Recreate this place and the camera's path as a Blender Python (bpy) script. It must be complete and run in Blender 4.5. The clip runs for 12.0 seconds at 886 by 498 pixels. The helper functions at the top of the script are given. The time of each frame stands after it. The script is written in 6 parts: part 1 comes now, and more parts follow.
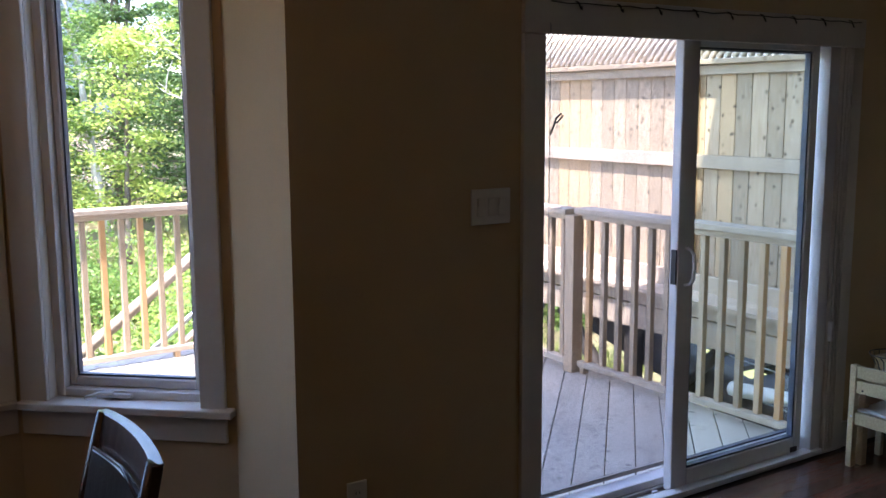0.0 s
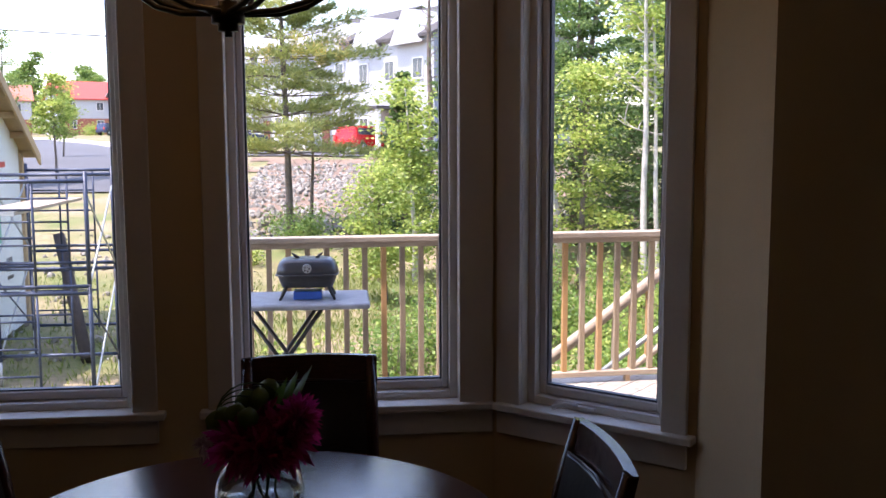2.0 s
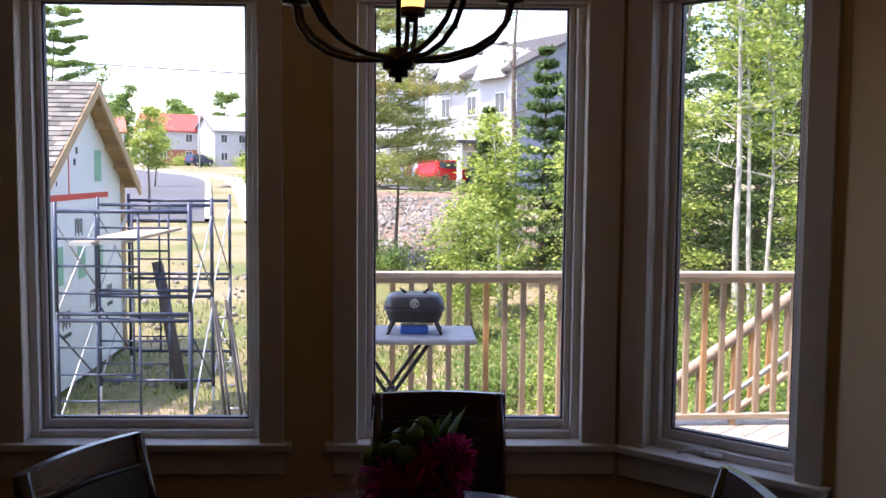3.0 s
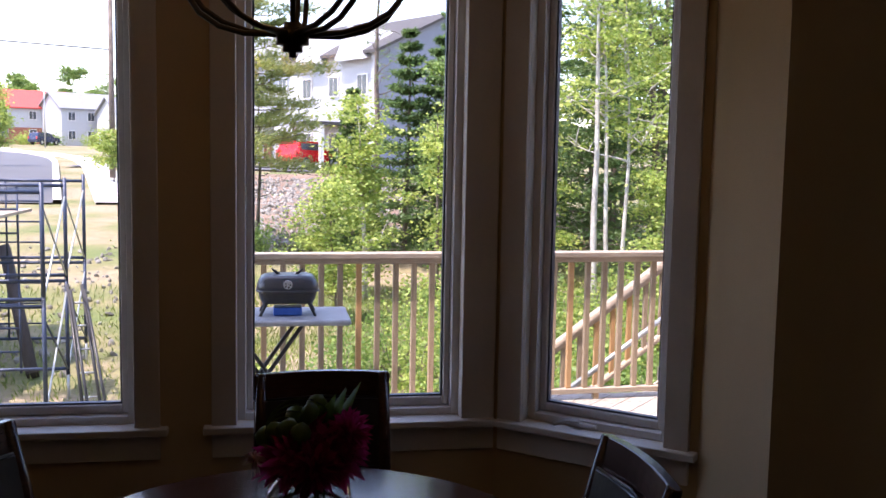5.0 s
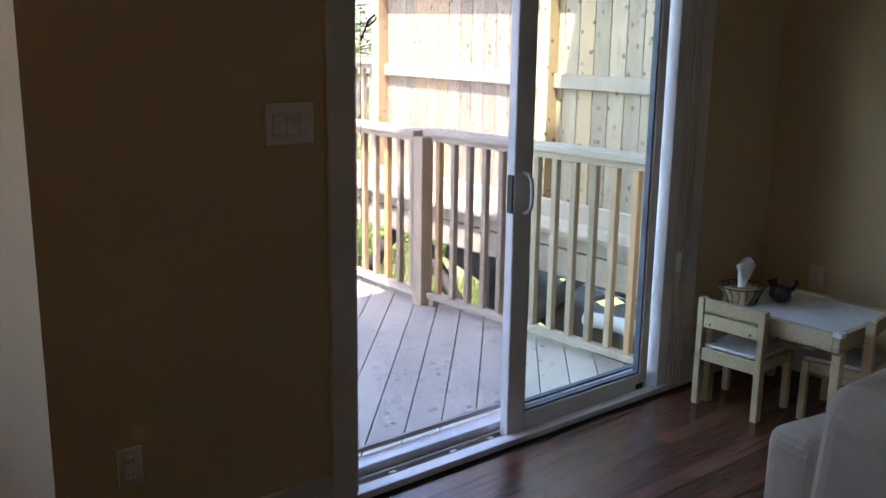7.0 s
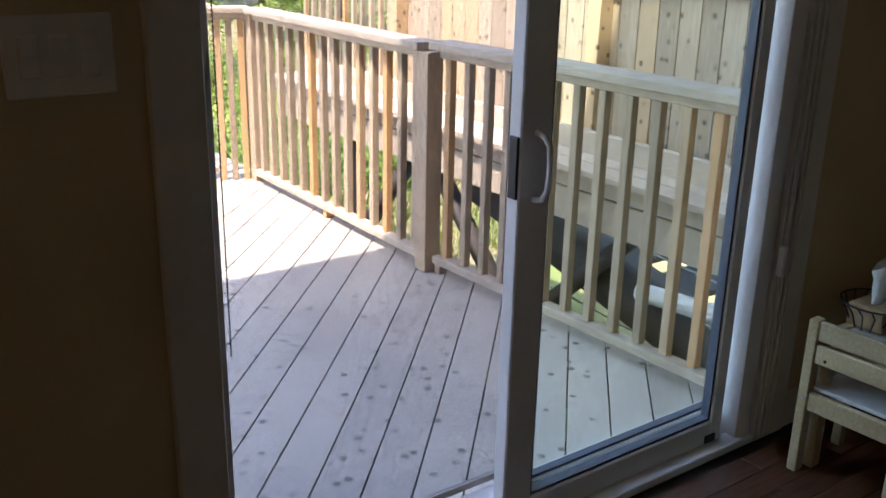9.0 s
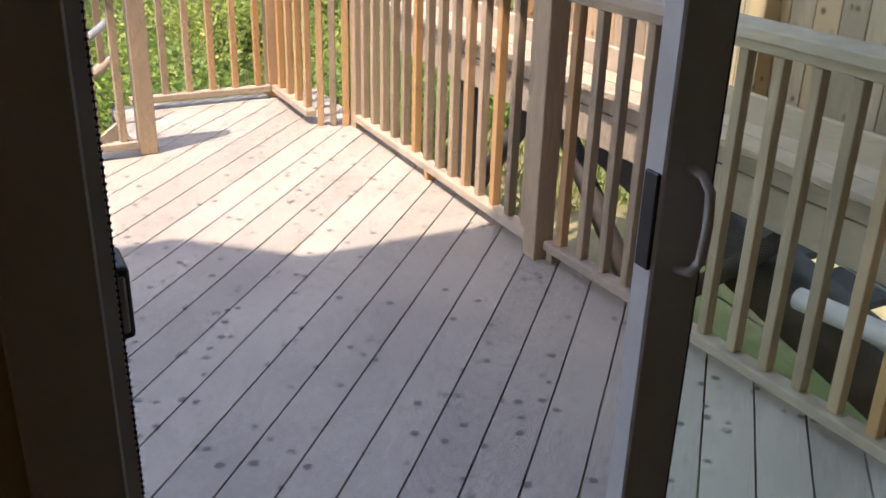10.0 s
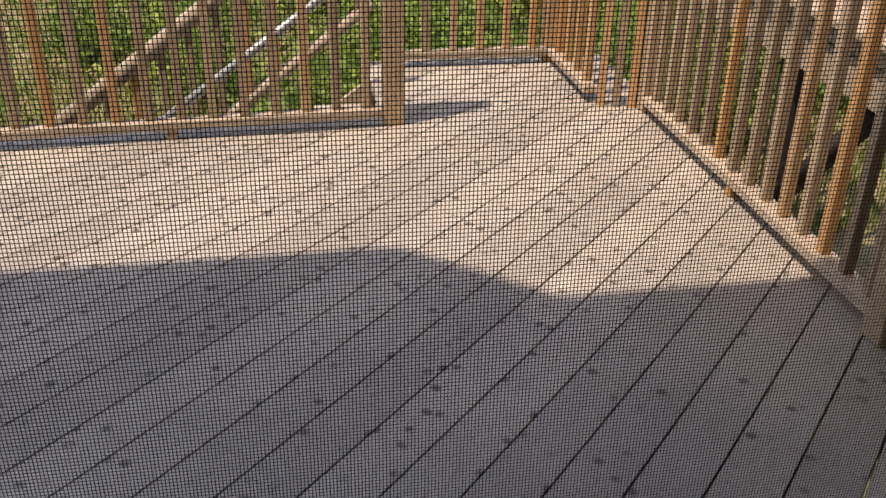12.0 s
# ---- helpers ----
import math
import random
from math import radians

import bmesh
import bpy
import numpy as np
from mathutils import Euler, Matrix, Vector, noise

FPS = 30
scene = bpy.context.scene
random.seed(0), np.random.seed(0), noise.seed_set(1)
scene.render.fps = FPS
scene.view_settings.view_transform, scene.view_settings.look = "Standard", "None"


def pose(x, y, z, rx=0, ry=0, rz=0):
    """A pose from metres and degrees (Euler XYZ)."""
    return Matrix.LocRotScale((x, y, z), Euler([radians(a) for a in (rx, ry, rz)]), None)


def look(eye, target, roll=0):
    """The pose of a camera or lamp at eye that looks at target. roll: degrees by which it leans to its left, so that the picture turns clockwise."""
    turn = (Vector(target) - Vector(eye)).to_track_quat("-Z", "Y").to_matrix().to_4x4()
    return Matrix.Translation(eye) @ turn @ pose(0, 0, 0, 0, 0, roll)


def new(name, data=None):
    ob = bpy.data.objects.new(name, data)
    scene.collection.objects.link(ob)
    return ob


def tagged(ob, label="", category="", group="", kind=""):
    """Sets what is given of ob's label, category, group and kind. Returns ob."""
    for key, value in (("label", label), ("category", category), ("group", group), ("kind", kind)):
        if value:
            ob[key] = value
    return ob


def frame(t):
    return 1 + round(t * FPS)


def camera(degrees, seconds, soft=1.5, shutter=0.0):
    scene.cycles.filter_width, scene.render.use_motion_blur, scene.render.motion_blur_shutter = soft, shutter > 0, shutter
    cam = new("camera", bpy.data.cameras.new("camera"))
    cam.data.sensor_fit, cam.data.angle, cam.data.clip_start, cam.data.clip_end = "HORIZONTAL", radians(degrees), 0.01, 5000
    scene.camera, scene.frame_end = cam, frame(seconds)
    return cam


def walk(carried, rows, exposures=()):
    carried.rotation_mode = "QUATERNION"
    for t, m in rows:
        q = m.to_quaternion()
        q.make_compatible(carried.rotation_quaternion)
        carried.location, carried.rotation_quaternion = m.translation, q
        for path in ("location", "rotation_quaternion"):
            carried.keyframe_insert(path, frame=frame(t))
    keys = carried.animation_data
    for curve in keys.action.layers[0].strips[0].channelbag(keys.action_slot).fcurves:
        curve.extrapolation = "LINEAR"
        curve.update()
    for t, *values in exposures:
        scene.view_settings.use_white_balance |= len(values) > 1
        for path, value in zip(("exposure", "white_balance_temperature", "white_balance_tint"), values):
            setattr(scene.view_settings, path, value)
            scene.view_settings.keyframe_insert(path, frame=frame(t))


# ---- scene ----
cam = camera(50.0, 12.0)
PATH = [
    (0, (-2.179, -2.723, 1.663), (-1.114, -1.056, 1.366), -0.3),
    (0.5, (-2.217, -2.763, 1.663), (-1.350, -0.983, 1.377), -0.2),
    (1, (-2.248, -2.816, 1.682), (-1.589, -0.950, 1.398), -0.1),
    (1.5, (-2.286, -2.837, 1.676), (-1.850, -0.903, 1.415), 0.1),
    (2, (-2.279, -2.717, 1.644), (-2.067, -0.742, 1.417), -0.2),
    (2.5, (-2.342, -2.676, 1.635), (-2.267, -0.686, 1.447), 0.1),
    (2.7, (-2.401, -2.729, 1.658), (-2.352, -0.737, 1.482), 0.4),
    (4.3, (-2.557, -2.689, 1.674), (-2.404, -0.697, 1.577), 1.2),
    (4.5, (-2.569, -2.693, 1.667), (-2.381, -0.705, 1.554), 1.1),
    (5, (-2.546, -2.735, 1.653), (-2.204, -0.774, 1.463), 1.0),
    (5.5, (-2.402, -2.781, 1.638), (-1.836, -0.883, 1.359), 0.1),
    (6, (-2.156, -2.757, 1.609), (-1.346, -0.962, 1.261), -0.3),
    (6.5, (-1.924, -2.671, 1.572), (-0.870, -1.019, 1.174), 0.2),
    (7, (-1.710, -2.501, 1.597), (-0.465, -1.002, 1.145), 0.8),
    (7.2, (-1.626, -2.410, 1.600), (-0.331, -0.959, 1.133), 1.2),
    (8.8, (-0.737, -1.665, 1.584), (0.415, -0.164, 0.937), 0.7),
    (9, (-0.630, -1.553, 1.525), (0.484, -0.027, 0.869), 1.3),
    (9.5, (-0.320, -1.250, 1.525), (0.668, 0.324, 0.785), 1.3),
    (10, (-0.110, -0.921, 1.499), (0.746, 0.692, 0.685), 1.7),
    (10.5, (0.082, -0.673, 1.485), (0.725, 1.000, 0.597), 1.0),
    (11, (0.162, -0.421, 1.456), (0.606, 1.291, 0.522), 1.2),
    (11.5, (0.160, -0.190, 1.440), (0.515, 1.537, 0.495), 2.2),
    (12, (0.228, 0.015, 1.387), (0.554, 1.751, 0.448), 1.3),
]
walk(cam, [(t, look(e, g, r)) for t, e, g, r in PATH],
     [(0, 3.45, 6050, 22), (1, 2.68, 6200, 26), (2.5, 2.4, 6700, 28), (4.5, 2.35, 6700, 29), (5.5, 2.35, 6500, 30), (6, 2.95, 6350, 24), (6.5, 3.45, 6200, 18), (7, 3.75, 6300, 19),
      (9, 3.2, 6700, 18), (10, 2.5, 7500, 20), (10.5, 2.3, 7500, 20), (11, 2.0, 7700, 17), (11.5, 1.68, 8000, 17), (12, 1.28, 8300, 19)])

# ---- sky, sun ----
SUN_WAY = Vector((0.372, 0.163, -0.914))
world = bpy.data.worlds.new("sky")
scene.world = world
world.use_nodes = True
wn = world.node_tree
sky = wn.nodes.new("ShaderNodeTexSky")
sky.sky_type, sky.sun_disc = "NISHITA", False
sky.sun_elevation, sky.sun_rotation = radians(66), radians(246)
wn.links.new(sky.outputs[0], wn.nodes["Background"].inputs[0])
wn.nodes["Background"].inputs[1].default_value = 0.15
sun = new("sun", bpy.data.lights.new("sun", "SUN"))
sun.data.energy, sun.data.angle, sun.data.color = 2.05, radians(0.6), (1.0, 0.96, 0.90)
sun.matrix_world = look(Vector((0, 0, 20)) - SUN_WAY * 10, Vector((0, 0, 20)))


# ---- materials ----


def nodes_of(name):
    m = bpy.data.materials.new(name)
    m.use_nodes = True
    nt = m.node_tree
    return m, nt, nt.nodes["Principled BSDF"]


def ramp(nt, fac, stops):
    r = nt.nodes.new("ShaderNodeValToRGB")
    while len(r.color_ramp.elements) < len(stops):
        r.color_ramp.elements.new(0.5)
    for e, (p, c) in zip(r.color_ramp.elements, stops):
        e.position, e.color = p, (*c, 1)
    nt.links.new(fac, r.inputs[0])
    return r.outputs[0]


def noise_tex(nt, scale, detail=4, rough=0.55, stretch=(1, 1, 1), turn=0.0, dist=0.0, shift=None):
    co = nt.nodes.new("ShaderNodeTexCoord")
    mp = nt.nodes.new("ShaderNodeMapping")
    rot = nt.nodes.new("ShaderNodeMapping")
    rot.inputs["Rotation"].default_value = (0, 0, turn)
    mp.inputs["Scale"].default_value = stretch
    n = nt.nodes.new("ShaderNodeTexNoise")
    n.inputs["Scale"].default_value, n.inputs["Detail"].default_value, n.inputs["Roughness"].default_value = scale, detail, rough
    n.inputs["Distortion"].default_value = dist
    nt.links.new(co.outputs["Object"], rot.inputs[0])
    nt.links.new(rot.outputs[0], mp.inputs[0])
    src = mp.outputs[0]
    if shift is not None:
        move = nt.nodes.new("ShaderNodeVectorMath")
        nt.links.new(src, move.inputs[0])
        nt.links.new(shift, move.inputs[1])
        src = move.outputs[0]
    nt.links.new(src, n.inputs["Vector"])
    return n.outputs["Fac"]


def mixed(nt, a, b, fac, mode="MIX"):
    x = nt.nodes.new("ShaderNodeMix")
    x.data_type, x.blend_type = "RGBA", mode
    if isinstance(fac, float):
        x.inputs[0].default_value = fac
    else:
        nt.links.new(fac, x.inputs[0])
    for k, v in ((6, a), (7, b)):
        if isinstance(v, tuple):
            x.inputs[k].default_value = (*v, 1)
        else:
            nt.links.new(v, x.inputs[k])
    return x.outputs[2]


def bump(nt, bsdf, fac, strength=0.2, dist=0.01):
    b = nt.nodes.new("ShaderNodeBump")
    b.inputs["Strength"].default_value, b.inputs["Distance"].default_value = strength, dist
    nt.links.new(fac, b.inputs["Height"])
    nt.links.new(b.outputs[0], bsdf.inputs["Normal"])


def plain(name, col, rough=0.6, metal=0.0, var=0.12, scale=6.0, bumps=0.08, fine=60.0, spec=0.5):
    """A surface of one colour with slow stains and a fine grain."""
    m, nt, b = nodes_of(name)
    lo = tuple(c * (1 - var) for c in col)
    hi = tuple(min(1, c * (1 + var)) for c in col)
    c1 = ramp(nt, noise_tex(nt, scale), [(0.3, lo), (0.7, hi)])
    f = noise_tex(nt, fine, 3)
    c2 = ramp(nt, f, [(0.3, (1 - var * 0.6,) * 3), (0.7, (1, 1, 1))])
    nt.links.new(mixed(nt, c1, c2, 1.0, "MULTIPLY"), b.inputs["Base Color"])
    b.inputs["Roughness"].default_value, b.inputs["Metallic"].default_value = rough, metal
    b.inputs["Specular IOR Level"].default_value = spec
    if bumps:
        bump(nt, b, f, bumps, 0.004)
    return m


def wood(name, dark, light, stretch, turn=0.0, rough=0.7, knots=0.0, piece=0.25, scale=6.0, tint=None):
    """Grain along one axis, knots, and a tone for each piece."""
    m, nt, b = nodes_of(name)
    info = nt.nodes.new("ShaderNodeObjectInfo")
    far = nt.nodes.new("ShaderNodeVectorMath")
    far.operation = "SCALE"
    far.inputs[0].default_value = (17.3, 29.1, 41.7)
    nt.links.new(info.outputs["Random"], far.inputs["Scale"])
    g = noise_tex(nt, scale, 6, 0.6, stretch, turn, 0.4, far.outputs[0])
    c = ramp(nt, g, [(0.25, dark), (0.75, light)])
    tone = ramp(nt, info.outputs["Random"], [(0, (1 - piece,) * 3), (1, (1 + piece * 0.4,) * 3)])
    c = mixed(nt, c, tone, 1.0, "MULTIPLY")
    if tint:
        sel = ramp(nt, info.outputs["Random"], [(0.62, (0, 0, 0)), (0.9, (1, 1, 1))])
        c = mixed(nt, c, tint, sel)
    if knots:
        co = nt.nodes.new("ShaderNodeTexCoord")
        v = nt.nodes.new("ShaderNodeTexVoronoi")
        v.inputs["Scale"].default_value = 13.0
        w = noise_tex(nt, 14, 2)
        add = nt.nodes.new("ShaderNodeVectorMath")
        nt.links.new(co.outputs["Object"], add.inputs[0])
        nt.links.new(far.outputs[0], add.inputs[1])
        nt.links.new(add.outputs[0], v.inputs["Vector"])
        k = ramp(nt, v.outputs["Distance"], [(0.13, (1, 1, 1)), (0.25, (0, 0, 0))])
        k2 = ramp(nt, w, [(0.40, (0, 0, 0)), (0.52, (1, 1, 1))])
        c = mixed(nt, c, tuple(x * 0.35 for x in dark), mixed(nt, k, k2, knots, "MULTIPLY"))
    s = ramp(nt, noise_tex(nt, 2.2, 3), [(0.35, (0.82, 0.82, 0.84)), (0.65, (1, 1, 1))])
    c = mixed(nt, c, s, 1.0, "MULTIPLY")
    nt.links.new(c, b.inputs["Base Color"])
    b.inputs["Roughness"].default_value = rough
    bump(nt, b, g, 0.25, 0.004)
    return m


def leaf_mat(name, a, b_, c):
    """Leaves: a tone for each leaf, light passing through."""
    m, nt, b = nodes_of(name)
    geo = nt.nodes.new("ShaderNodeNewGeometry")
    col = ramp(nt, geo.outputs["Random Per Island"], [(0, a), (0.55, b_), (1, c)])
    slow = ramp(nt, noise_tex(nt, 0.7, 3), [(0.3, (0.65, 0.7, 0.7)), (0.7, (1.1, 1.05, 0.95))])
    col = mixed(nt, col, slow, 1.0, "MULTIPLY")
    nt.links.new(col, b.inputs["Base Color"])
    b.inputs["Roughness"].default_value = 0.55
    t = nt.nodes.new("ShaderNodeBsdfTranslucent")
    nt.links.new(col, t.inputs[0])
    mx = nt.nodes.new("ShaderNodeMixShader")
    mx.inputs[0].default_value = 0.5
    nt.links.new(b.outputs[0], mx.inputs[1])
    nt.links.new(t.outputs[0], mx.inputs[2])
    nt.links.new(mx.outputs[0], nt.nodes["Material Output"].inputs[0])
    return m


def pane_mat(name, tint, gloss=0.05):
    m, nt, b = nodes_of(name)
    nt.nodes.remove(b)
    tr = nt.nodes.new("ShaderNodeBsdfTransparent")
    tr.inputs[0].default_value = (*tint, 1)
    gl = nt.nodes.new("ShaderNodeBsdfGlossy")
    gl.inputs["Roughness"].default_value = 0.02
    lw = nt.nodes.new("ShaderNodeLayerWeight")
    pw = nt.nodes.new("ShaderNodeMath")
    pw.operation = "POWER"
    pw.inputs[1].default_value = 5.0
    ad = nt.nodes.new("ShaderNodeMath")
    ad.operation, ad.use_clamp = "MULTIPLY_ADD", True
    ad.inputs[1].default_value, ad.inputs[2].default_value = 0.5, gloss * 0.5
    mx = nt.nodes.new("ShaderNodeMixShader")
    nt.links.new(lw.outputs["Facing"], pw.inputs[0])
    nt.links.new(pw.outputs[0], ad.inputs[0])
    nt.links.new(ad.outputs[0], mx.inputs[0])
    nt.links.new(tr.outputs[0], mx.inputs[1])
    nt.links.new(gl.outputs[0], mx.inputs[2])
    nt.links.new(mx.outputs[0], nt.nodes["Material Output"].inputs[0])
    return m


M_WALL = plain("tan_paint", (0.575, 0.425, 0.245), 0.85, var=0.06, scale=1.5, bumps=0.15, fine=180)
M_CEIL = plain("ceiling_paint", (0.84, 0.82, 0.77), 0.9, var=0.05)
M_TRIM = plain("cream_trim_paint", (0.64, 0.58, 0.50), 0.5, var=0.06, scale=3, bumps=0.04)
M_VINYL = plain("white_vinyl", (0.74, 0.71, 0.68), 0.42, var=0.06, scale=4, bumps=0.03)
M_SEAL = plain("dark_glazing_seal", (0.06, 0.07, 0.1), 0.5)
M_PANE = pane_mat("window_glass", (0.97, 0.98, 0.97))
M_PANE2 = pane_mat("door_glass_green", (0.945, 0.98, 0.955))
M_BLACK = plain("black_plastic", (0.025, 0.024, 0.024), 0.45)
M_STEEL = plain("brushed_steel", (0.55, 0.55, 0.56), 0.35, 0.9)
M_CHROME = plain("chrome", (0.75, 0.75, 0.76), 0.15, 1.0, bumps=0)
M_PLATE = plain("ivory_plate", (0.72, 0.67, 0.58), 0.45, var=0.04)
M_MESH = plain("dark_screen_fibre", (0.03, 0.028, 0.026), 0.7, bumps=0)
M_ALU = plain("taupe_aluminium", (0.30, 0.26, 0.22), 0.5, 0.2)
M_FLOOR = wood("cherry_floorboards", (0.075, 0.028, 0.016), (0.16, 0.062, 0.034), (1.2, 14, 14), 0, 0.22, piece=0.35)
M_DARKWOOD = wood("espresso_wood", (0.030, 0.011, 0.008), (0.065, 0.022, 0.014), (3, 3, 20), 0, 0.22, piece=0.1)
M_TABLEWOOD = wood("mahogany_tabletop", (0.035, 0.012, 0.009), (0.08, 0.026, 0.017), (2, 22, 2), 0, 0.16, piece=0.0)
M_LEATHER = plain("black_leather", (0.018, 0.016, 0.016), 0.3, var=0.2, scale=20, bumps=0.25, fine=140)
M_IRON = plain("oil_rubbed_bronze", (0.018, 0.013, 0.011), 0.4, 0.5)
M_PINE = wood("pale_pine", (0.50, 0.36, 0.19), (0.68, 0.53, 0.31), (2, 16, 16), 0, 0.5, piece=0.12)
M_KTOP = plain("white_laminate", (0.72, 0.69, 0.66), 0.4)
M_SOFA = plain("beige_sofa_fabric", (0.46, 0.40, 0.33), 0.9, var=0.1, scale=9, bumps=0.35, fine=320)
M_DECK = wood("grey_deck_boards", (0.36, 0.315, 0.265), (0.53, 0.475, 0.405), (26, 2.4, 8), radians(46.6), 0.55, knots=0.75, piece=0.16)
M_RAILV = wood("cedar_baluster", (0.33, 0.235, 0.15), (0.55, 0.42, 0.28), (16, 16, 1.6), 0, 0.75, piece=0.3, tint=(0.52, 0.29, 0.12))
M_RAILH = wood("weathered_handrail", (0.36, 0.28, 0.2), (0.56, 0.46, 0.35), (2, 2, 18), 0, 0.75, piece=0.2)
M_FENCE = wood("fence_boards", (0.37, 0.27, 0.165), (0.565, 0.45, 0.325), (12, 12, 1.2), 0, 0.8, knots=0.35, piece=0.3, tint=(0.50, 0.34, 0.19))
M_LATT = wood("pale_lattice", (0.55, 0.47, 0.38), (0.72, 0.64, 0.54), (4, 4, 4), 0, 0.8, piece=0.1)
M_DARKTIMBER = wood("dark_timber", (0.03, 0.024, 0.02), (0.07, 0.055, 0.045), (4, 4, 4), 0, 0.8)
M_HOUSEWRAP = plain("white_house_wrap", (0.74, 0.76, 0.76), 0.55, var=0.05, scale=2, bumps=0.1, fine=25)
M_SHINGLE = plain("brown_shingles", (0.34, 0.27, 0.21), 0.9, var=0.28, scale=5, bumps=0.3, fine=60)
M_OSB = wood("raw_plywood", (0.42, 0.27, 0.14), (0.62, 0.45, 0.26), (3, 10, 3), 0, 0.8, piece=0.15)
M_REDTAPE = plain("red_tape", (0.62, 0.06, 0.05), 0.5)
M_GREENMARK = plain("green_print", (0.22, 0.48, 0.34), 0.6)
M_INK = plain("dark_print", (0.03, 0.035, 0.045), 0.6)
M_SCAF = plain("navy_scaffold_tube", (0.045, 0.06, 0.10), 0.45, 0.3, var=0.3, scale=9)
M_GALV = plain("galvanised_brace", (0.42, 0.44, 0.44), 0.45, 0.5)
M_GRASS = plain("lawn", (0.17, 0.235, 0.06), 0.95, var=0.45, scale=0.35, bumps=0.5, fine=9)
M_ROCK = plain("grey_rocks", (0.36, 0.33, 0.30), 0.9, var=0.3, scale=1.2, bumps=0.3, fine=12)
M_SOIL = plain("brown_soil", (0.20, 0.13, 0.085), 0.95, var=0.3, scale=0.8, bumps=0.4, fine=6)
M_ASPHALT = plain("asphalt", (0.085, 0.085, 0.09), 0.9, var=0.12, scale=0.4)
M_CONCRETE = plain("concrete", (0.55, 0.52, 0.48), 0.85, var=0.1, scale=0.8)
M_BARK = plain("grey_bark", (0.16, 0.125, 0.10), 0.9, var=0.35, scale=5, bumps=0.6, fine=25)
M_BIRCH = plain("pale_birch_bark", (0.50, 0.46, 0.40), 0.8, var=0.35, scale=4, bumps=0.4, fine=18)
M_LEAF_Y = leaf_mat("spring_leaves", (0.20, 0.31, 0.06), (0.42, 0.53, 0.12), (0.62, 0.66, 0.20))
M_LEAF_G = leaf_mat("green_leaves", (0.10, 0.19, 0.05), (0.20, 0.32, 0.08), (0.34, 0.44, 0.13))
M_NEEDLE = leaf_mat("spruce_needles", (0.075, 0.14, 0.045), (0.125, 0.22, 0.075), (0.20, 0.31, 0.11))
M_PINEN = leaf_mat("pine_needles", (0.22, 0.28, 0.08), (0.36, 0.40, 0.13), (0.50, 0.50, 0.19))
M_BUSHG = leaf_mat("shrub_leaves", (0.12, 0.22, 0.045), (0.22, 0.35, 0.08), (0.36, 0.46, 0.12))
M_WHITEWALL = plain("white_siding", (0.44, 0.44, 0.45), 0.7, var=0.05, scale=1)
M_GREYWALL = plain("slate_blue_siding", (0.20, 0.22, 0.27), 0.8, var=0.06, scale=1)
M_BRICK = plain("red_brick", (0.34, 0.12, 0.08), 0.9, var=0.2, scale=3)
M_REDROOF = plain("red_roof", (0.50, 0.07, 0.055), 0.8, var=0.12, scale=1.5)
M_GREYROOF = plain("grey_roof", (0.22, 0.225, 0.24), 0.85, var=0.12, scale=1.5)
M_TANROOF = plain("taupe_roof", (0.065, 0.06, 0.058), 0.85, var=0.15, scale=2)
M_WINDARK = plain("dark_window", (0.06, 0.07, 0.08), 0.15, bumps=0)
M_CARRED = plain("red_car_paint", (0.55, 0.02, 0.02), 0.25, bumps=0, var=0.05)
M_CARBLUE = plain("navy_car_paint", (0.03, 0.04, 0.08), 0.25, bumps=0, var=0.05)
M_TYRE = plain("tyre_rubber", (0.02, 0.02, 0.02), 0.8)

# ---- mesh helpers ----


def thing(name, loc=(0, 0, 0), label="", category="", group="", kind="", yaw=0.0):
    ob = new(name)
    ob.empty_display_size = 0.1
    ob.matrix_world = pose(*loc, 0, 0, yaw)
    return tagged(ob, label, category, group, kind)


def part(name, bm, material, parent=None, label="", smooth=False):
    me = bpy.data.meshes.new(name)
    bm.to_mesh(me)
    bm.free()
    me.materials.append(material)
    if smooth:
        me.shade_smooth()
    ob = new(name, me)
    if parent is not None:
        ob.parent = parent
    if label:
        ob["label"] = label
    return ob


def share(name, me, parent, m=Matrix()):
    ob = new(name, me)
    ob.parent = parent
    ob.matrix_local = m
    return ob


def mesh_of(name, bm, material, smooth=False):
    me = bpy.data.meshes.new(name)
    bm.to_mesh(me)
    bm.free()
    me.materials.append(material)
    if smooth:
        me.shade_smooth()
    return me


def box(bm, x0, y0, z0, x1, y1, z1, bev=0.0, m=None, seg=1):
    t = bmesh.new()
    bmesh.ops.create_cube(t, size=1)
    for v in t.verts:
        v.co = Vector(((x0 + x1) / 2 + v.co.x * (x1 - x0), (y0 + y1) / 2 + v.co.y * (y1 - y0), (z0 + z1) / 2 + v.co.z * (z1 - z0)))
    if bev:
        bmesh.ops.bevel(t, geom=t.edges[:], offset=bev, segments=seg, affect="EDGES", profile=0.5)
    return merge(bm, t, m)


def merge(bm, t, m=None):
    seen = {}
    for v in t.verts:
        seen[v] = bm.verts.new(m @ v.co if m is not None else v.co)
    for f in t.faces:
        g = bm.faces.new([seen[v] for v in f.verts])
        g.smooth = f.smooth
    t.free()
    return bm


def B(*a, **k):
    return box(bmesh.new(), *a, **k)


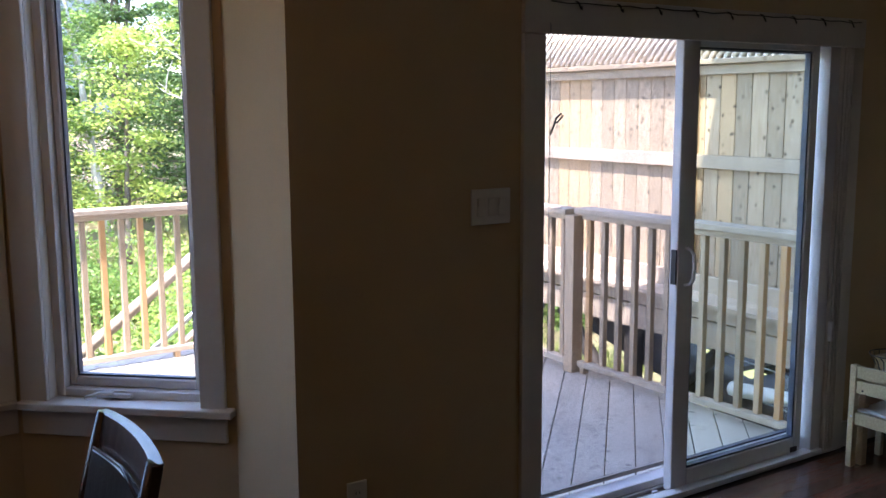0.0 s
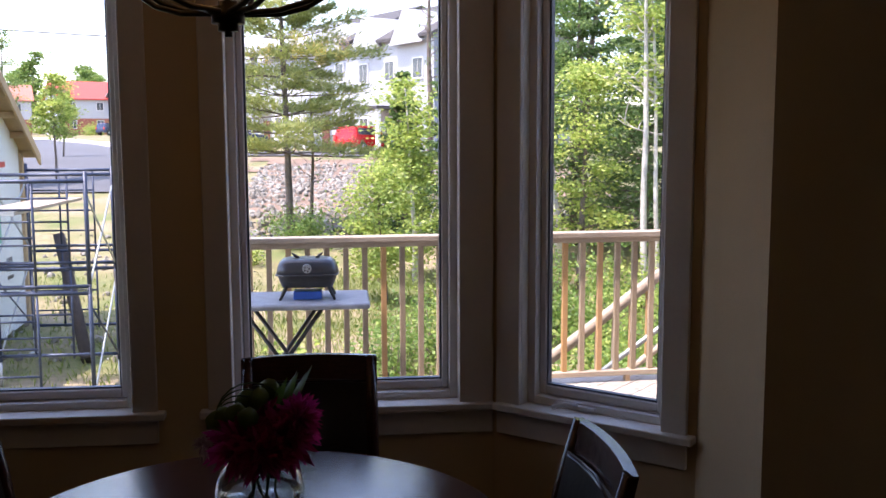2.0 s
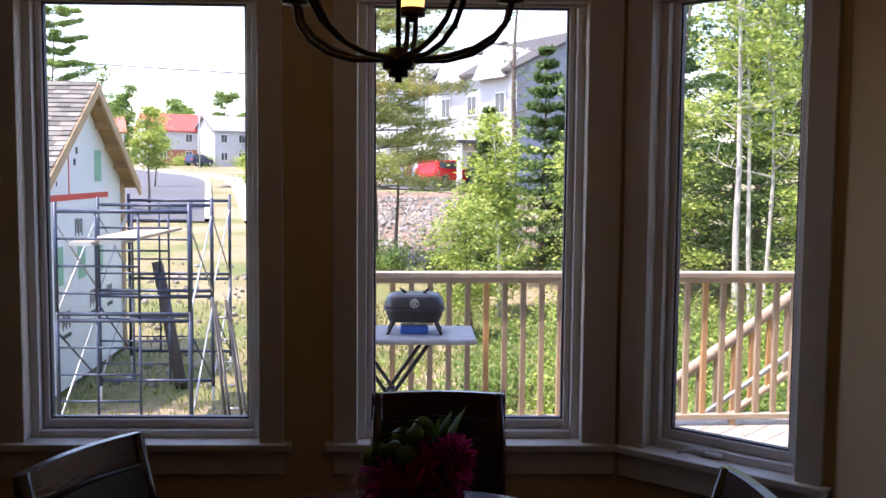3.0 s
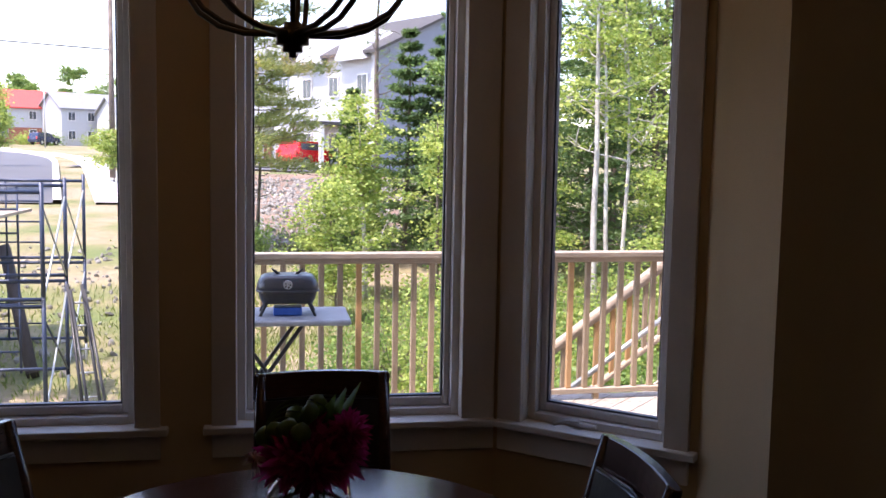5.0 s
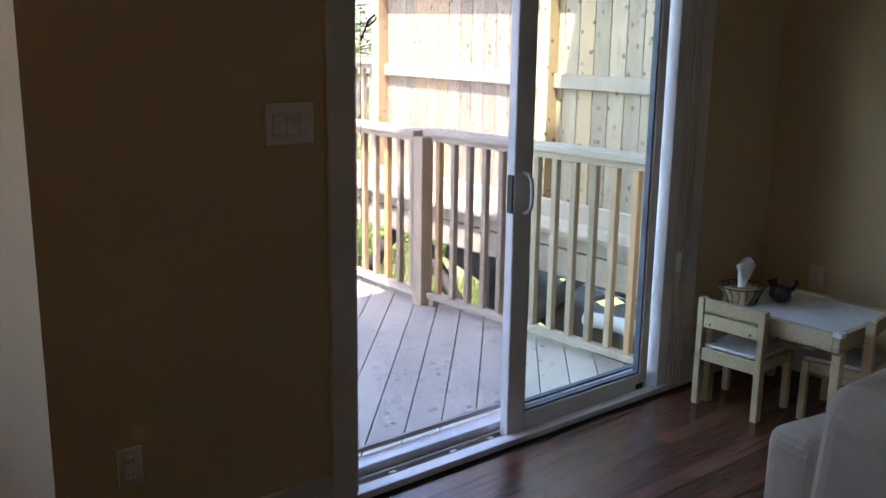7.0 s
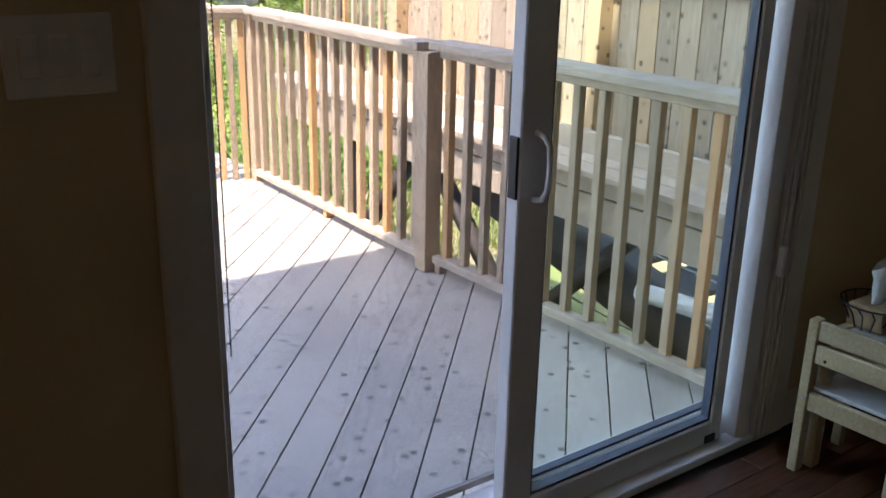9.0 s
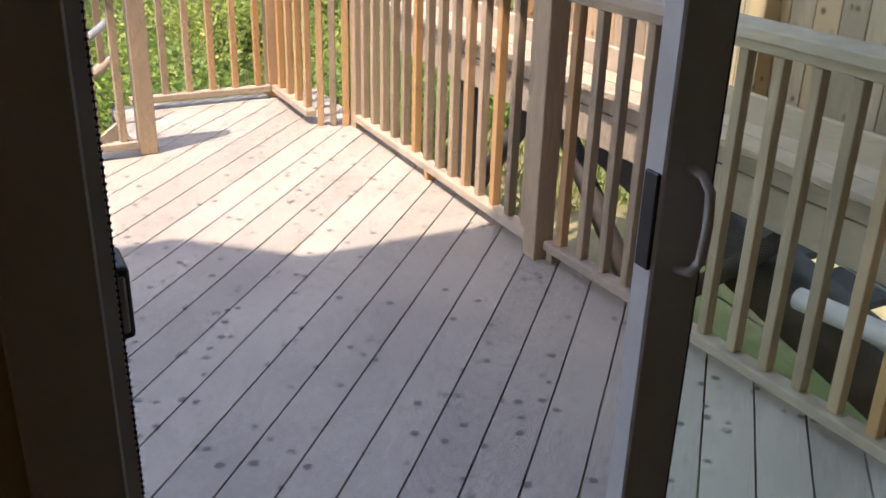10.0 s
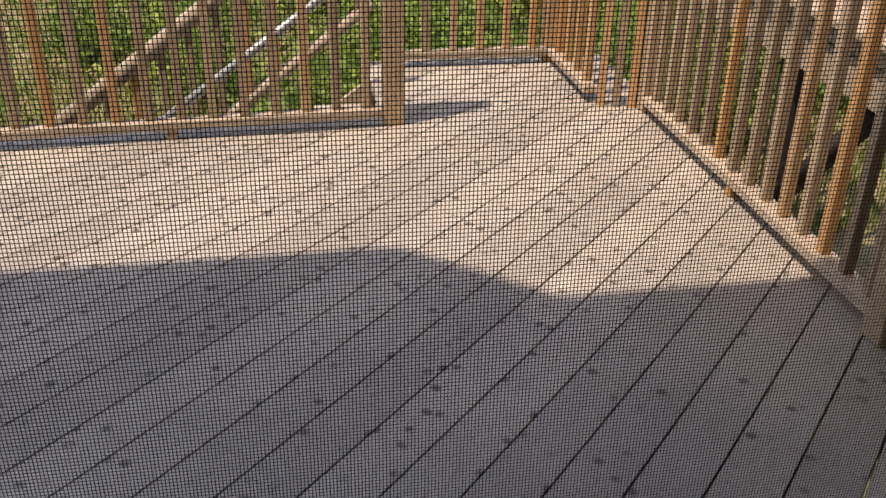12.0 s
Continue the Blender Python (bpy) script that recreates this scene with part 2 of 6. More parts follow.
def tube(bm, pts, radii, seg=8, caps=True):
    """A tube along points with a radius at each."""
    pts = [Vector(p) for p in pts]
    if not hasattr(radii, "__len__"):
        radii = [radii] * len(pts)
    rings = []
    side = None
    for i, p in enumerate(pts):
        d = (pts[min(i + 1, len(pts) - 1)] - pts[max(i - 1, 0)]).normalized()
        if side is None:
            side = d.orthogonal().normalized()
        side = (side - d * side.dot(d)).normalized()
        up = d.cross(side)
        rings.append([bm.verts.new(p + (side * math.cos(a) + up * math.sin(a)) * radii[i]) for a in (2 * math.pi * k / seg for k in range(seg))])
    for a, b in zip(rings, rings[1:]):
        for k in range(seg):
            f = bm.faces.new((a[k], a[(k + 1) % seg], b[(k + 1) % seg], b[k]))
            f.smooth = True
    if caps:
        bm.faces.new(rings[0][::-1])
        bm.faces.new(rings[-1])
    return bm


def T(*a, **k):
    return tube(bmesh.new(), *a, **k)


def lathe(bm, prof, seg=32, m=None, closed=False):
    """Turns (radius, height) rows round z."""
    rings = []
    for r, z in prof:
        if r < 1e-5:
            rings.append([bm.verts.new(m @ Vector((0, 0, z)) if m else (0, 0, z))])
        else:
            ring = []
            for k in range(seg):
                a = 2 * math.pi * k / seg
                p = Vector((r * math.cos(a), r * math.sin(a), z))
                ring.append(bm.verts.new(m @ p if m else p))
            rings.append(ring)
    for a, b in zip(rings, rings[1:]):
        for k in range(seg):
            q = [a[k % len(a)], a[(k + 1) % len(a)], b[(k + 1) % len(b)], b[k % len(b)]]
            q = list(dict.fromkeys(q))
            if len(q) > 2:
                f = bm.faces.new(q)
                f.smooth = True
    return bm


def prism(bm, poly, z0, z1, m=None):
    """A flat polygon (x, y) raised from z0 to z1."""
    lo = [bm.verts.new(m @ Vector((x, y, z0)) if m else (x, y, z0)) for x, y in poly]
    hi = [bm.verts.new(m @ Vector((x, y, z1)) if m else (x, y, z1)) for x, y in poly]
    bm.faces.new(lo[::-1])
    bm.faces.new(hi)
    n = len(poly)
    for k in range(n):
        bm.faces.new((lo[k], lo[(k + 1) % n], hi[(k + 1) % n], hi[k]))
    return bm


def clip(poly, a, b, c):
    """The part of a polygon where a x + b y <= c."""
    out = []
    for p, q in zip(poly, poly[1:] + poly[:1]):
        dp, dq = a * p[0] + b * p[1] - c, a * q[0] + b * q[1] - c
        if dp <= 0:
            out.append(p)
        if dp * dq < 0:
            s = dp / (dp - dq)
            out.append((p[0] + s * (q[0] - p[0]), p[1] + s * (q[1] - p[1])))
    return out


def along(p, q):
    """A frame at p with x towards q."""
    d = Vector((q[0] - p[0], q[1] - p[1], 0))
    return pose(p[0], p[1], 0, 0, 0, math.degrees(math.atan2(d.y, d.x))), d.length


def structure(name, bm, material, label="", category=""):
    return tagged(part(name, bm, material), label, category, kind="structure")


# ---- the room ----
CEIL = 2.74
WT = 0.165


def floor_room():
    base = structure("floor", prism(bmesh.new(), [(-5.6, -5.2), (2.42, -5.2), (2.42, 0.2), (-0.9, 0.2), (-0.9, 0.4), (-1.6, 1.06), (-4.2, 1.06), (-5.6, 0.3)], -0.09, -0.012), M_DARKTIMBER,
                     "dark cherry hardwood floor with narrow boards", "floor")
    return base


def wall_piece(name, p, q, z0, z1, label="tan painted plaster wall of the room"):
    """A straight wall with its inner face from p to q, the outside on the left of p to q."""
    m, n = along(p, q)
    return structure(name, box(bmesh.new(), 0, 0, z0, n, WT, z1, m=m), M_WALL, label, "wall")


def window_unit(name, p, q, sill, head, crank=False, latch=False, casing_l=0.09, casing_r=0.09, horn_l=0.03, horn_r=0.03):
    """A casement window in a wall whose inner face runs from p to q; the frame is p..q wide."""
    m, n = along(p, q)
    w = thing(name, (0, 0, 0), "white casement window with cream painted casing", "window", kind="structure")
    fy0, fy1 = 0.085, 0.135
    fr = bmesh.new()
    box(fr, 0, 0.05, sill, 0.035, WT + 0.01, head, 0.002, m)
    box(fr, n - 0.035, 0.05, sill, n, WT + 0.01, head, 0.002, m)
    box(fr, 0.035, 0.05, sill, n - 0.035, WT + 0.01, sill + 0.03, 0.002, m)
    box(fr, 0.035, 0.05, head - 0.03, n - 0.035, WT + 0.01, head, 0.002, m)
    part("window_frame", fr, M_VINYL, w)
    sa = bmesh.new()
    g = 0.062
    box(sa, 0.037, fy0, sill + 0.032, g, fy1, head - 0.032, 0.004, m)
    box(sa, n - g, fy0, sill + 0.032, n - 0.037, fy1, head - 0.032, 0.004, m)
    box(sa, g, fy0, sill + 0.032, n - g, fy1, sill + g + 0.005, 0.004, m)
    box(sa, g, fy0, head - g - 0.005, n - g, fy1, head - 0.032, 0.004, m)
    part("sash", sa, M_VINYL, w)
    se = bmesh.new()
    for a in ((g, sill + g + 0.005, g + 0.007, head - g - 0.005), (n - g - 0.007, sill + g + 0.005, n - g, head - g - 0.005),
              (g + 0.007, sill + g + 0.005, n - g - 0.007, sill + g + 0.012), (g + 0.007, head - g - 0.012, n - g - 0.007, head - g - 0.005)):
        box(se, a[0], fy0 + 0.012, a[1], a[2], fy1 - 0.012, a[3], 0, m)
    part("glazing_seal", se, M_SEAL, w, "dark glazing seal")
    pn = part("pane", box(bmesh.new(), g, 0.108, sill + g, n - g, 0.112, head - g, 0, m), M_PANE, w, "clear glass pane")
    pn.visible_shadow = False
    for nm, x0, x1 in (("casing", -casing_l, 0.004), ("casing", n - 0.004, n + casing_r)):
        part(nm, box(bmesh.new(), x0, -0.02, sill - 0.005, x1, 0, head + 0.09, 0.003, m), M_TRIM, w)
    part("head_casing", box(bmesh.new(), 0.004, -0.02, head - 0.004, n - 0.004, 0, head + 0.09, 0.003, m), M_TRIM, w)
    re = bmesh.new()
    box(re, -0.004, 0, sill, 0.004, 0.05, head, 0, m)
    box(re, n - 0.004, 0, sill, n + 0.004, 0.05, head, 0, m)
    part("jamb", re, M_TRIM, w)
    part("window_sill", box(bmesh.new(), -casing_l - horn_l, -0.05, sill - 0.028, n + casing_r + horn_r, 0.06, sill + 0.001, 0.006, m, 2), M_TRIM, w, "cream painted stool")
    part("apron", box(bmesh.new(), -casing_l, -0.018, sill - 0.125, n + casing_r, 0, sill - 0.028, 0.003, m), M_TRIM, w)
    bl = part("blind_cassette", box(bmesh.new(), 0.006, -0.012, head - 0.067, n - 0.006, 0.048, head - 0.002, 0.004, m), M_TRIM, w, "cream roller blind cassette")
    part("blind_hem", box(bmesh.new(), 0.012, 0.012, head - 0.079, n - 0.012, 0.022, head - 0.067, 0.003, m), M_LATT, bl, "pale rolled blind hem")
    if crank:
        c = box(bmesh.new(), n * 0.36, 0.03, sill + 0.005, n * 0.36 + 0.09, 0.062, sill + 0.022, 0.006, m, 2)
        k = part("crank_base", c, M_VINYL, w, "white crank housing")
        part("crank_handle", tube(bmesh.new(), [m @ Vector(v) for v in ((n * 0.36 + 0.02, 0.035, sill + 0.024), (n * 0.36 - 0.02, 0.015, sill + 0.03), (n * 0.36 - 0.07, 0.0, sill + 0.012))], [0.007, 0.006, 0.008], 8), M_VINYL, k)
    if latch:
        part("latch", box(bmesh.new(), n - 0.036, 0.055, 1.22, n - 0.02, 0.082, 1.33, 0.004, m), M_VINYL, w, "white lock lever")
    return w


def opening_wall(name, p, q, spans, sill, head):
    """Wall with openings: below, above and beside each span along p to q."""
    m, n = along(p, q)
    bm = bmesh.new()
    box(bm, 0, 0, 0, n, WT, sill - 0.004, 0, m)
    box(bm, 0, 0, head + 0.004, n, WT, CEIL, 0, m)
    x = 0
    for a, b in list(spans) + [(n, n)]:
        if a - x > 0.001:
            box(bm, x, 0, sill - 0.004, a, WT, head + 0.004, 0, m)
        x = b
    return structure(name, bm, M_WALL, "tan painted plaster wall of the bay", "wall")


SILL, HEAD = 0.622, 2.379
BY = 0.917
C1, C2 = (-1.686, BY), (-1.067, 0.368)
BL = (-4.13, BY)


def bay():
    opening_wall("wall_bay_front", BL, C1, [(-3.98 - BL[0], -3.075 - BL[0]), (-2.705 - BL[0], -1.824 - BL[0])], SILL, HEAD)
    window_unit("window_1", (-3.98, BY), (-3.075, BY), SILL, HEAD, latch=True)
    window_unit("window_2", (-2.705, BY), (-1.824, BY), SILL, HEAD, latch=True, casing_r=0.13, horn_r=0.0)
    m, n = along(C1, C2)
    a, b = 0.12, 0.707
    opening_wall("wall_bay_right", C1, C2, [(a, b)], SILL, HEAD)
    pa, pb = m @ Vector((a, 0, 0)), m @ Vector((b, 0, 0))
    window_unit("window_3", pa[:2], pb[:2], SILL, HEAD, crank=True, casing_l=0.10, horn_l=0.0, casing_r=0.09, horn_r=0.03)
    wall_piece("wall_bay_left", (-4.8, 0.281), BL, 0, CEIL)
    wall_piece("wall_bay_return_left", (-4.8, 0), (-4.8, 0.281), 0, CEIL)
    structure("wall_bay_return", prism(bmesh.new(), [(-1.0, 0), (-0.835, 0), (-0.835, 0.45), (-0.962, 0.474), C2], 0, CEIL), M_WALL, "tan painted return wall beside the bay", "wall")
    prism_c = [C1, (C1[0], C1[1] + WT), (C1[0] + 0.111, C1[1] + 0.122)]
    structure("bay_corner_front", prism(bmesh.new(), prism_c, 0, CEIL), M_WALL, "tan painted wall corner", "wall")
    bb = bmesh.new()
    for p, q in ((BL, C1), (C1, C2)):
        mm, l = along(p, q)
        box(bb, 0, -0.014, 0, l - 0.012, 0, 0.13, 0.003, mm)
    mm, l = along(C2, (-1.0, 0.0))
    box(bb, 0.008, -0.014, 0, l, 0, 0.13, 0.003, mm)
    box(bb, -1.014, -0.014, 0, -0.10, 0.0, 0.13, 0.003)
    box(bb, 1.856, -0.014, 0, 2.406, 0, 0.13, 0.003)
    box(bb, 2.406, -5.1, 0, 2.42, -0.014, 0.13, 0.003)
    structure("baseboard", bb, M_TRIM, "cream painted baseboard along the walls", "baseboard")


def room():
    floor_room()
    bay()
    DX0, DX1, DH = -0.03, 1.76, 1.99
    structure("wall_door_left", B(-1.0 + WT, 0, 0, DX0, WT, CEIL), M_WALL, "tan painted wall beside the patio door", "wall")
    structure("wall_door_right", B(DX1, 0, 0, 2.42, WT, CEIL), M_WALL, "tan painted wall beside the patio door", "wall")
    structure("wall_door_head", B(DX0, 0, DH, DX1, WT, CEIL), M_WALL, "tan painted wall above the patio door", "wall")
    structure("wall_right", B(2.42, -5.2, -0.1, 2.42 + WT, WT, CEIL), M_WALL, "tan painted side wall of the room", "wall")
    structure("wall_back", B(-5.6, -5.2 - WT, -0.1, 2.42, -5.2, CEIL), M_WALL, "plain tan painted back wall", "wall")
    structure("wall_left", B(-5.6 - WT, -5.2, -0.1, -5.6, 0.3, CEIL), M_WALL, "tan painted side wall of the room", "wall")
    structure("wall_front_left", B(-5.6, 0, 0, -4.8, WT, CEIL), M_WALL, "tan painted front wall of the room", "wall")
    structure("ceiling", prism(bmesh.new(), [(-5.6, -5.2), (2.42, -5.2), (2.42, WT), (-0.9, WT), (-0.85, 0.45), (-1.6, 1.06), (-4.2, 1.06), (-5.6, 0.3)], CEIL, CEIL + 0.15), M_CEIL, "plain white painted ceiling", "ceiling")
    # unseen upper storey, and eaves outlined from the shadow edge to shade the deck
    structure("wall_upper_storey", prism(bmesh.new(), [(-5.7, -5.3), (2.55, -5.3), (2.55, WT), (-0.9, WT), (-0.85, 0.45), (-1.6, 1.06), (-4.2, 1.06), (-5.7, 0.3)], CEIL + 0.16, 5.3), M_GREYWALL, "slate grey siding of the upper storey", "wall")
    # the step out to y 2.95 on the left is added to shade rail and grill
    structure("roof_eaves", prism(bmesh.new(), [(-9, -6), (6.5, -6), (6.5, 1.43), (-1.23, 1.43), (-1.68, 1.82), (-3.7, 1.82), (-4.05, 2.95), (-9, 2.95)], 5.3, 5.5), M_TANROOF, "unseen brown roof eaves outlined to shade the deck and grill", "roof")


def patio_door():
    d = thing("door_1", (0, 0, 0), "white vinyl sliding patio door standing half open", "door", kind="structure")
    X0, X1, H = -0.03, 1.76, 1.99
    f = bmesh.new()
    box(f, X0, 0.0, 0.012, X0 + 0.034, 0.2, H, 0.002)
    box(f, 1.638, 0.0, 0.012, X1, 0.08, H, 0.002)
    box(f, X1 - 0.015, 0.08, 0.012, X1, 0.2, H, 0.002)
    box(f, X0 + 0.034, 0.0, H - 0.045, 1.638, 0.2, H, 0.002)
    box(f, 1.638, 0.08, H - 0.045, X1 - 0.015, 0.2, H, 0.002)
    part("door_frame", f, M_VINYL, d)
    s = bmesh.new()
    box(s, X0, 0.04, 0.0, X1, 0.125, 0.010)
    box(s, X0 + 0.034, 0.078, 0.010, 1.638, 0.084, 0.026)
    part("sill_track", s, M_ALU, d, "grooved aluminium sill track")
    s = bmesh.new()
    box(s, X0, -0.018, 0.0, X1, 0.04, 0.028, 0.003)
    box(s, X0 + 0.034, 0.125, 0.0, X1 - 0.015, 0.205, 0.042, 0.003)
    part("threshold", s, M_VINYL, d, "white raised threshold")
    for x in (0.18, 0.47, 0.66):
        part("weep_clip", B(x, 0.055, 0.010, x + 0.03, 0.07, 0.024, 0.003), M_KTOP, d, "small white plastic clip")
    for nm, x0, x1, y0, y1, sl, sr in (("sliding_panel", 0.735, 1.602, 0.03, 0.075, 0.093, 0.05), ("fixed_panel", 0.79, 1.742, 0.088, 0.13, 0.075, 0.095)):
        bm = bmesh.new()
        z0, z1, r0, r1 = 0.016, 1.942, 0.10, 0.045
        box(bm, x0, y0, z0, x0 + sl, y1, z1, 0.004)
        box(bm, x1 - sr, y0, z0, x1, y1, z1, 0.004)
        box(bm, x0 + sl, y0, z0, x1 - sr, y1, z0 + r0 - 0.016, 0.004)
        box(bm, x0 + sl, y0, z1 - r1, x1 - sr, y1, z1, 0.004)
        pn = part(nm, bm, M_VINYL, d)
        g = bmesh.new()
        a, b, c, e = x0 + sl, x1 - sr, z0 + r0 - 0.016, z1 - r1
        for q in ((a, c, a + 0.008, e), (b - 0.008, c, b, e), (a + 0.008, c, b - 0.008, c + 0.008), (a + 0.008, e - 0.008, b - 0.008, e)):
            box(g, q[0], y0 + 0.008, q[1], q[2], y1 - 0.008, q[3])
        part("glazing_seal", g, M_SEAL, pn, "dark glazing seal")
        gl = part("pane", B(a, (y0 + y1) / 2 - 0.002, c, b, (y0 + y1) / 2 + 0.002, e), M_PANE2, pn, "faintly green glass pane")
        gl.visible_shadow = False
        if nm == "sliding_panel":
            hx = x0 + 0.045
            part("pull_handle", tube(bmesh.new(), [(hx, y0, 0.918), (hx, y0 - 0.028, 0.924), (hx + 0.004, y0 - 0.042, 0.945), (hx + 0.004, y0 - 0.046, 1.0), (hx + 0.004, y0 - 0.042, 1.05), (hx, y0 - 0.028, 1.07), (hx, y0, 1.076)], 0.0075, 8), M_VINYL, pn, "white looped pull handle")
            part("lock_plate", B(x0 - 0.006, y0 + 0.005, 0.922, x0 + 0.002, y1 - 0.010, 1.068, 0.002), M_BLACK, pn, "black edge lock plate")
            part("roller_cover", B(x1 - 0.075, y0 - 0.006, 0.03, x1 - 0.03, y0 + 0.002, 0.055, 0.002), M_BLACK, pn, "dark roller access plug")
    # casing
    part("casing", B(-0.11, -0.02, 0.0, -0.014, 0.0, 1.915, 0.003), M_TRIM, d)
    part("casing", B(1.702, -0.02, 0.0, 1.852, 0.0, 1.915, 0.003), M_TRIM, d)
    fl = bmesh.new()
    for x in (1.712, 1.736, 1.758):
        box(fl, x, -0.032, 0.02, x + 0.011, -0.02, 1.915, 0.003)
    part("fluting", fl, M_TRIM, d)
    part("head_casing", B(-0.11, -0.022, 1.917, 1.852, 0.0, 2.045, 0.003), M_TRIM, d)
    part("jamb_catch", B(1.69, -0.044, 0.56, 1.709, -0.02, 0.655, 0.004), M_VINYL, d, "white blind cord cleat")
    # curtain cord with small hooks on the head casing
    cord = [(0.0 + 1.8 * k / 24, -0.03, 2.03 - 0.006 * math.sin(k * 1.3) ** 2) for k in range(25)]
    c = part("curtain_cord", T(cord, 0.0025, seg=5), M_BLACK, d, "thin dark curtain cord")
    for k in range(9):
        x = 0.12 + k * 0.2
        part("cord_hook", T([(x, -0.02, 2.035), (x, -0.036, 2.03), (x + 0.008, -0.04, 2.01), (x + 0.018, -0.036, 2.005), (x + 0.022, -0.03, 2.017)], 0.003, seg=5), M_BLACK, c, "small dark hook")
    return d


def screen_door():
    """Insect screen across the open half."""
    d = thing("screen_door", (0, 0, 0), "closed sliding insect screen of dark fibre mesh", "screen door")
    x0, x1, z0, z1, y = 0.004, 0.93, 0.05, 1.99, 0.215
    f = bmesh.new()
    box(f, x0, y - 0.006, z0, x0 + 0.014, y + 0.012, z1, 0.002)
    box(f, x1, y - 0.006, z0, x1 + 0.03, y + 0.012, z1, 0.002)
    box(f, x0 + 0.014, y - 0.006, z0, x1, y + 0.012, z0 + 0.02, 0.002)
    box(f, x0 + 0.014, y - 0.006, z1 - 0.025, x1, y + 0.012, z1, 0.002)
    part("screen_frame", f, M_ALU, d)
    verts, faces = [], []
    a, b, c, e = x0 + 0.014, x1, z0 + 0.02, z1 - 0.025
    px, pz, w = 0.00097, 0.00110, 0.00011
    nx, nz = int((b - a) / px), int((e - c) / pz)
    for k in range(nx):
        x = a + (k + 0.5) * px
        o = len(verts)
        verts += [(x - w, y, c), (x, y - w, c), (x + w, y, c), (x - w, y, e), (x, y - w, e), (x + w, y, e)]
        faces += [(o, o + 1, o + 4, o + 3), (o + 1, o + 2, o + 5, o + 4)]
    for k in range(nz):
        z = c + (k + 0.5) * pz
        o = len(verts)
        verts += [(a, y + 0.0001, z - w), (a, y + 0.0001 - w, z), (a, y + 0.0001, z + w), (b, y + 0.0001, z - w), (b, y + 0.0001 - w, z), (b, y + 0.0001, z + w)]
        faces += [(o, o + 3, o + 4, o + 1), (o + 1, o + 4, o + 5, o + 2)]
    me = bpy.data.meshes.new("mesh_weave")
    me.from_pydata(verts, [], faces)
    me.materials.append(M_MESH)
    ob = new("mesh_weave", me)
    ob.parent = d
    tagged(ob, kind="stuff")
    k = part("latch_box", B(-0.01, 0.135, 0.922, 0.036, 0.207, 1.018, 0.007, seg=3), M_BLACK, d, "black plastic latch housing")
    part("latch_cover", B(-0.004, 0.131, 0.932, 0.03, 0.137, 1.008, 0.003), M_ALU, k)
    part("screw", T([(0.002, 0.1285, 0.996), (0.002, 0.1325, 0.996)], 0.005, seg=10), M_STEEL, k)
    part("screw", T([(0.002, 0.1285, 0.944), (0.002, 0.1325, 0.944)], 0.005, seg=10), M_STEEL, k)
    return d


def bead_cord():
    """Blind's bead chain on the jamb, with a wall clip."""
    c = thing("blind_chain", (0.0, -0.03, 0), "thin dark beaded blind chain hanging at the door jamb", "chain")
    bm = bmesh.new()
    for k in range(150):
        z = 0.75 + k * 0.008
        bmesh.ops.create_icosphere(bm, subdivisions=1, radius=0.0024, matrix=Matrix.Translation((0, 0, z)))
    tagged(part("bead_strand", bm, M_BLACK, c), kind="stuff")
    part("cord", T([(0, 0, 0.75), (0, 0, 1.95), (0, 0.032, 1.97)], 0.0009, seg=5), M_BLACK, c)
    part("chain_clip", T([(0.002, 0, 1.56), (0.02, 0.004, 1.59), (0.035, 0.006, 1.62), (0.06, 0.008, 1.635), (0.066, 0.008, 1.625), (0.05, 0.006, 1.612), (0.03, 0.004, 1.60)], 0.0035, seg=6), M_BLACK, c, "bent dark wire clip")


def wall_plate(name, x, z, w, h, kind):
    p = thing(name, (x, 0, z), "ivory light switch plate on the tan wall" if kind == "switch" else "ivory duplex outlet plate on the tan wall", "switch" if kind == "switch" else "outlet")
    part("plate", B(-w / 2, -0.007, -h / 2, w / 2, 0, h / 2, 0.003, seg=2), M_PLATE, p)
    if kind == "switch":
        for k in (-1, 0, 1):
            t = part("rocker", B(k * 0.046 - 0.016, -0.010, -0.033, k * 0.046 + 0.016, -0.006, 0.033, 0.002), M_PLATE, p)
            part("paddle_step", B(k * 0.046 - 0.014, -0.0125, 0.002, k * 0.046 + 0.014, -0.0095, 0.03, 0.002), M_PLATE, t)
    else:
        for dz in (-0.02, 0.02):
            part("socket", B(-0.016, -0.010, dz - 0.014, 0.016, -0.006, dz + 0.014, 0.004), M_PLATE, p)
            sl = bmesh.new()
            box(sl, -0.008, -0.0105, dz - 0.004, -0.006, -0.0098, dz + 0.005)
            box(sl, 0.006, -0.0105, dz - 0.004, 0.008, -0.0098, dz + 0.005)
            part("slots", sl, M_BLACK, p)
    return p


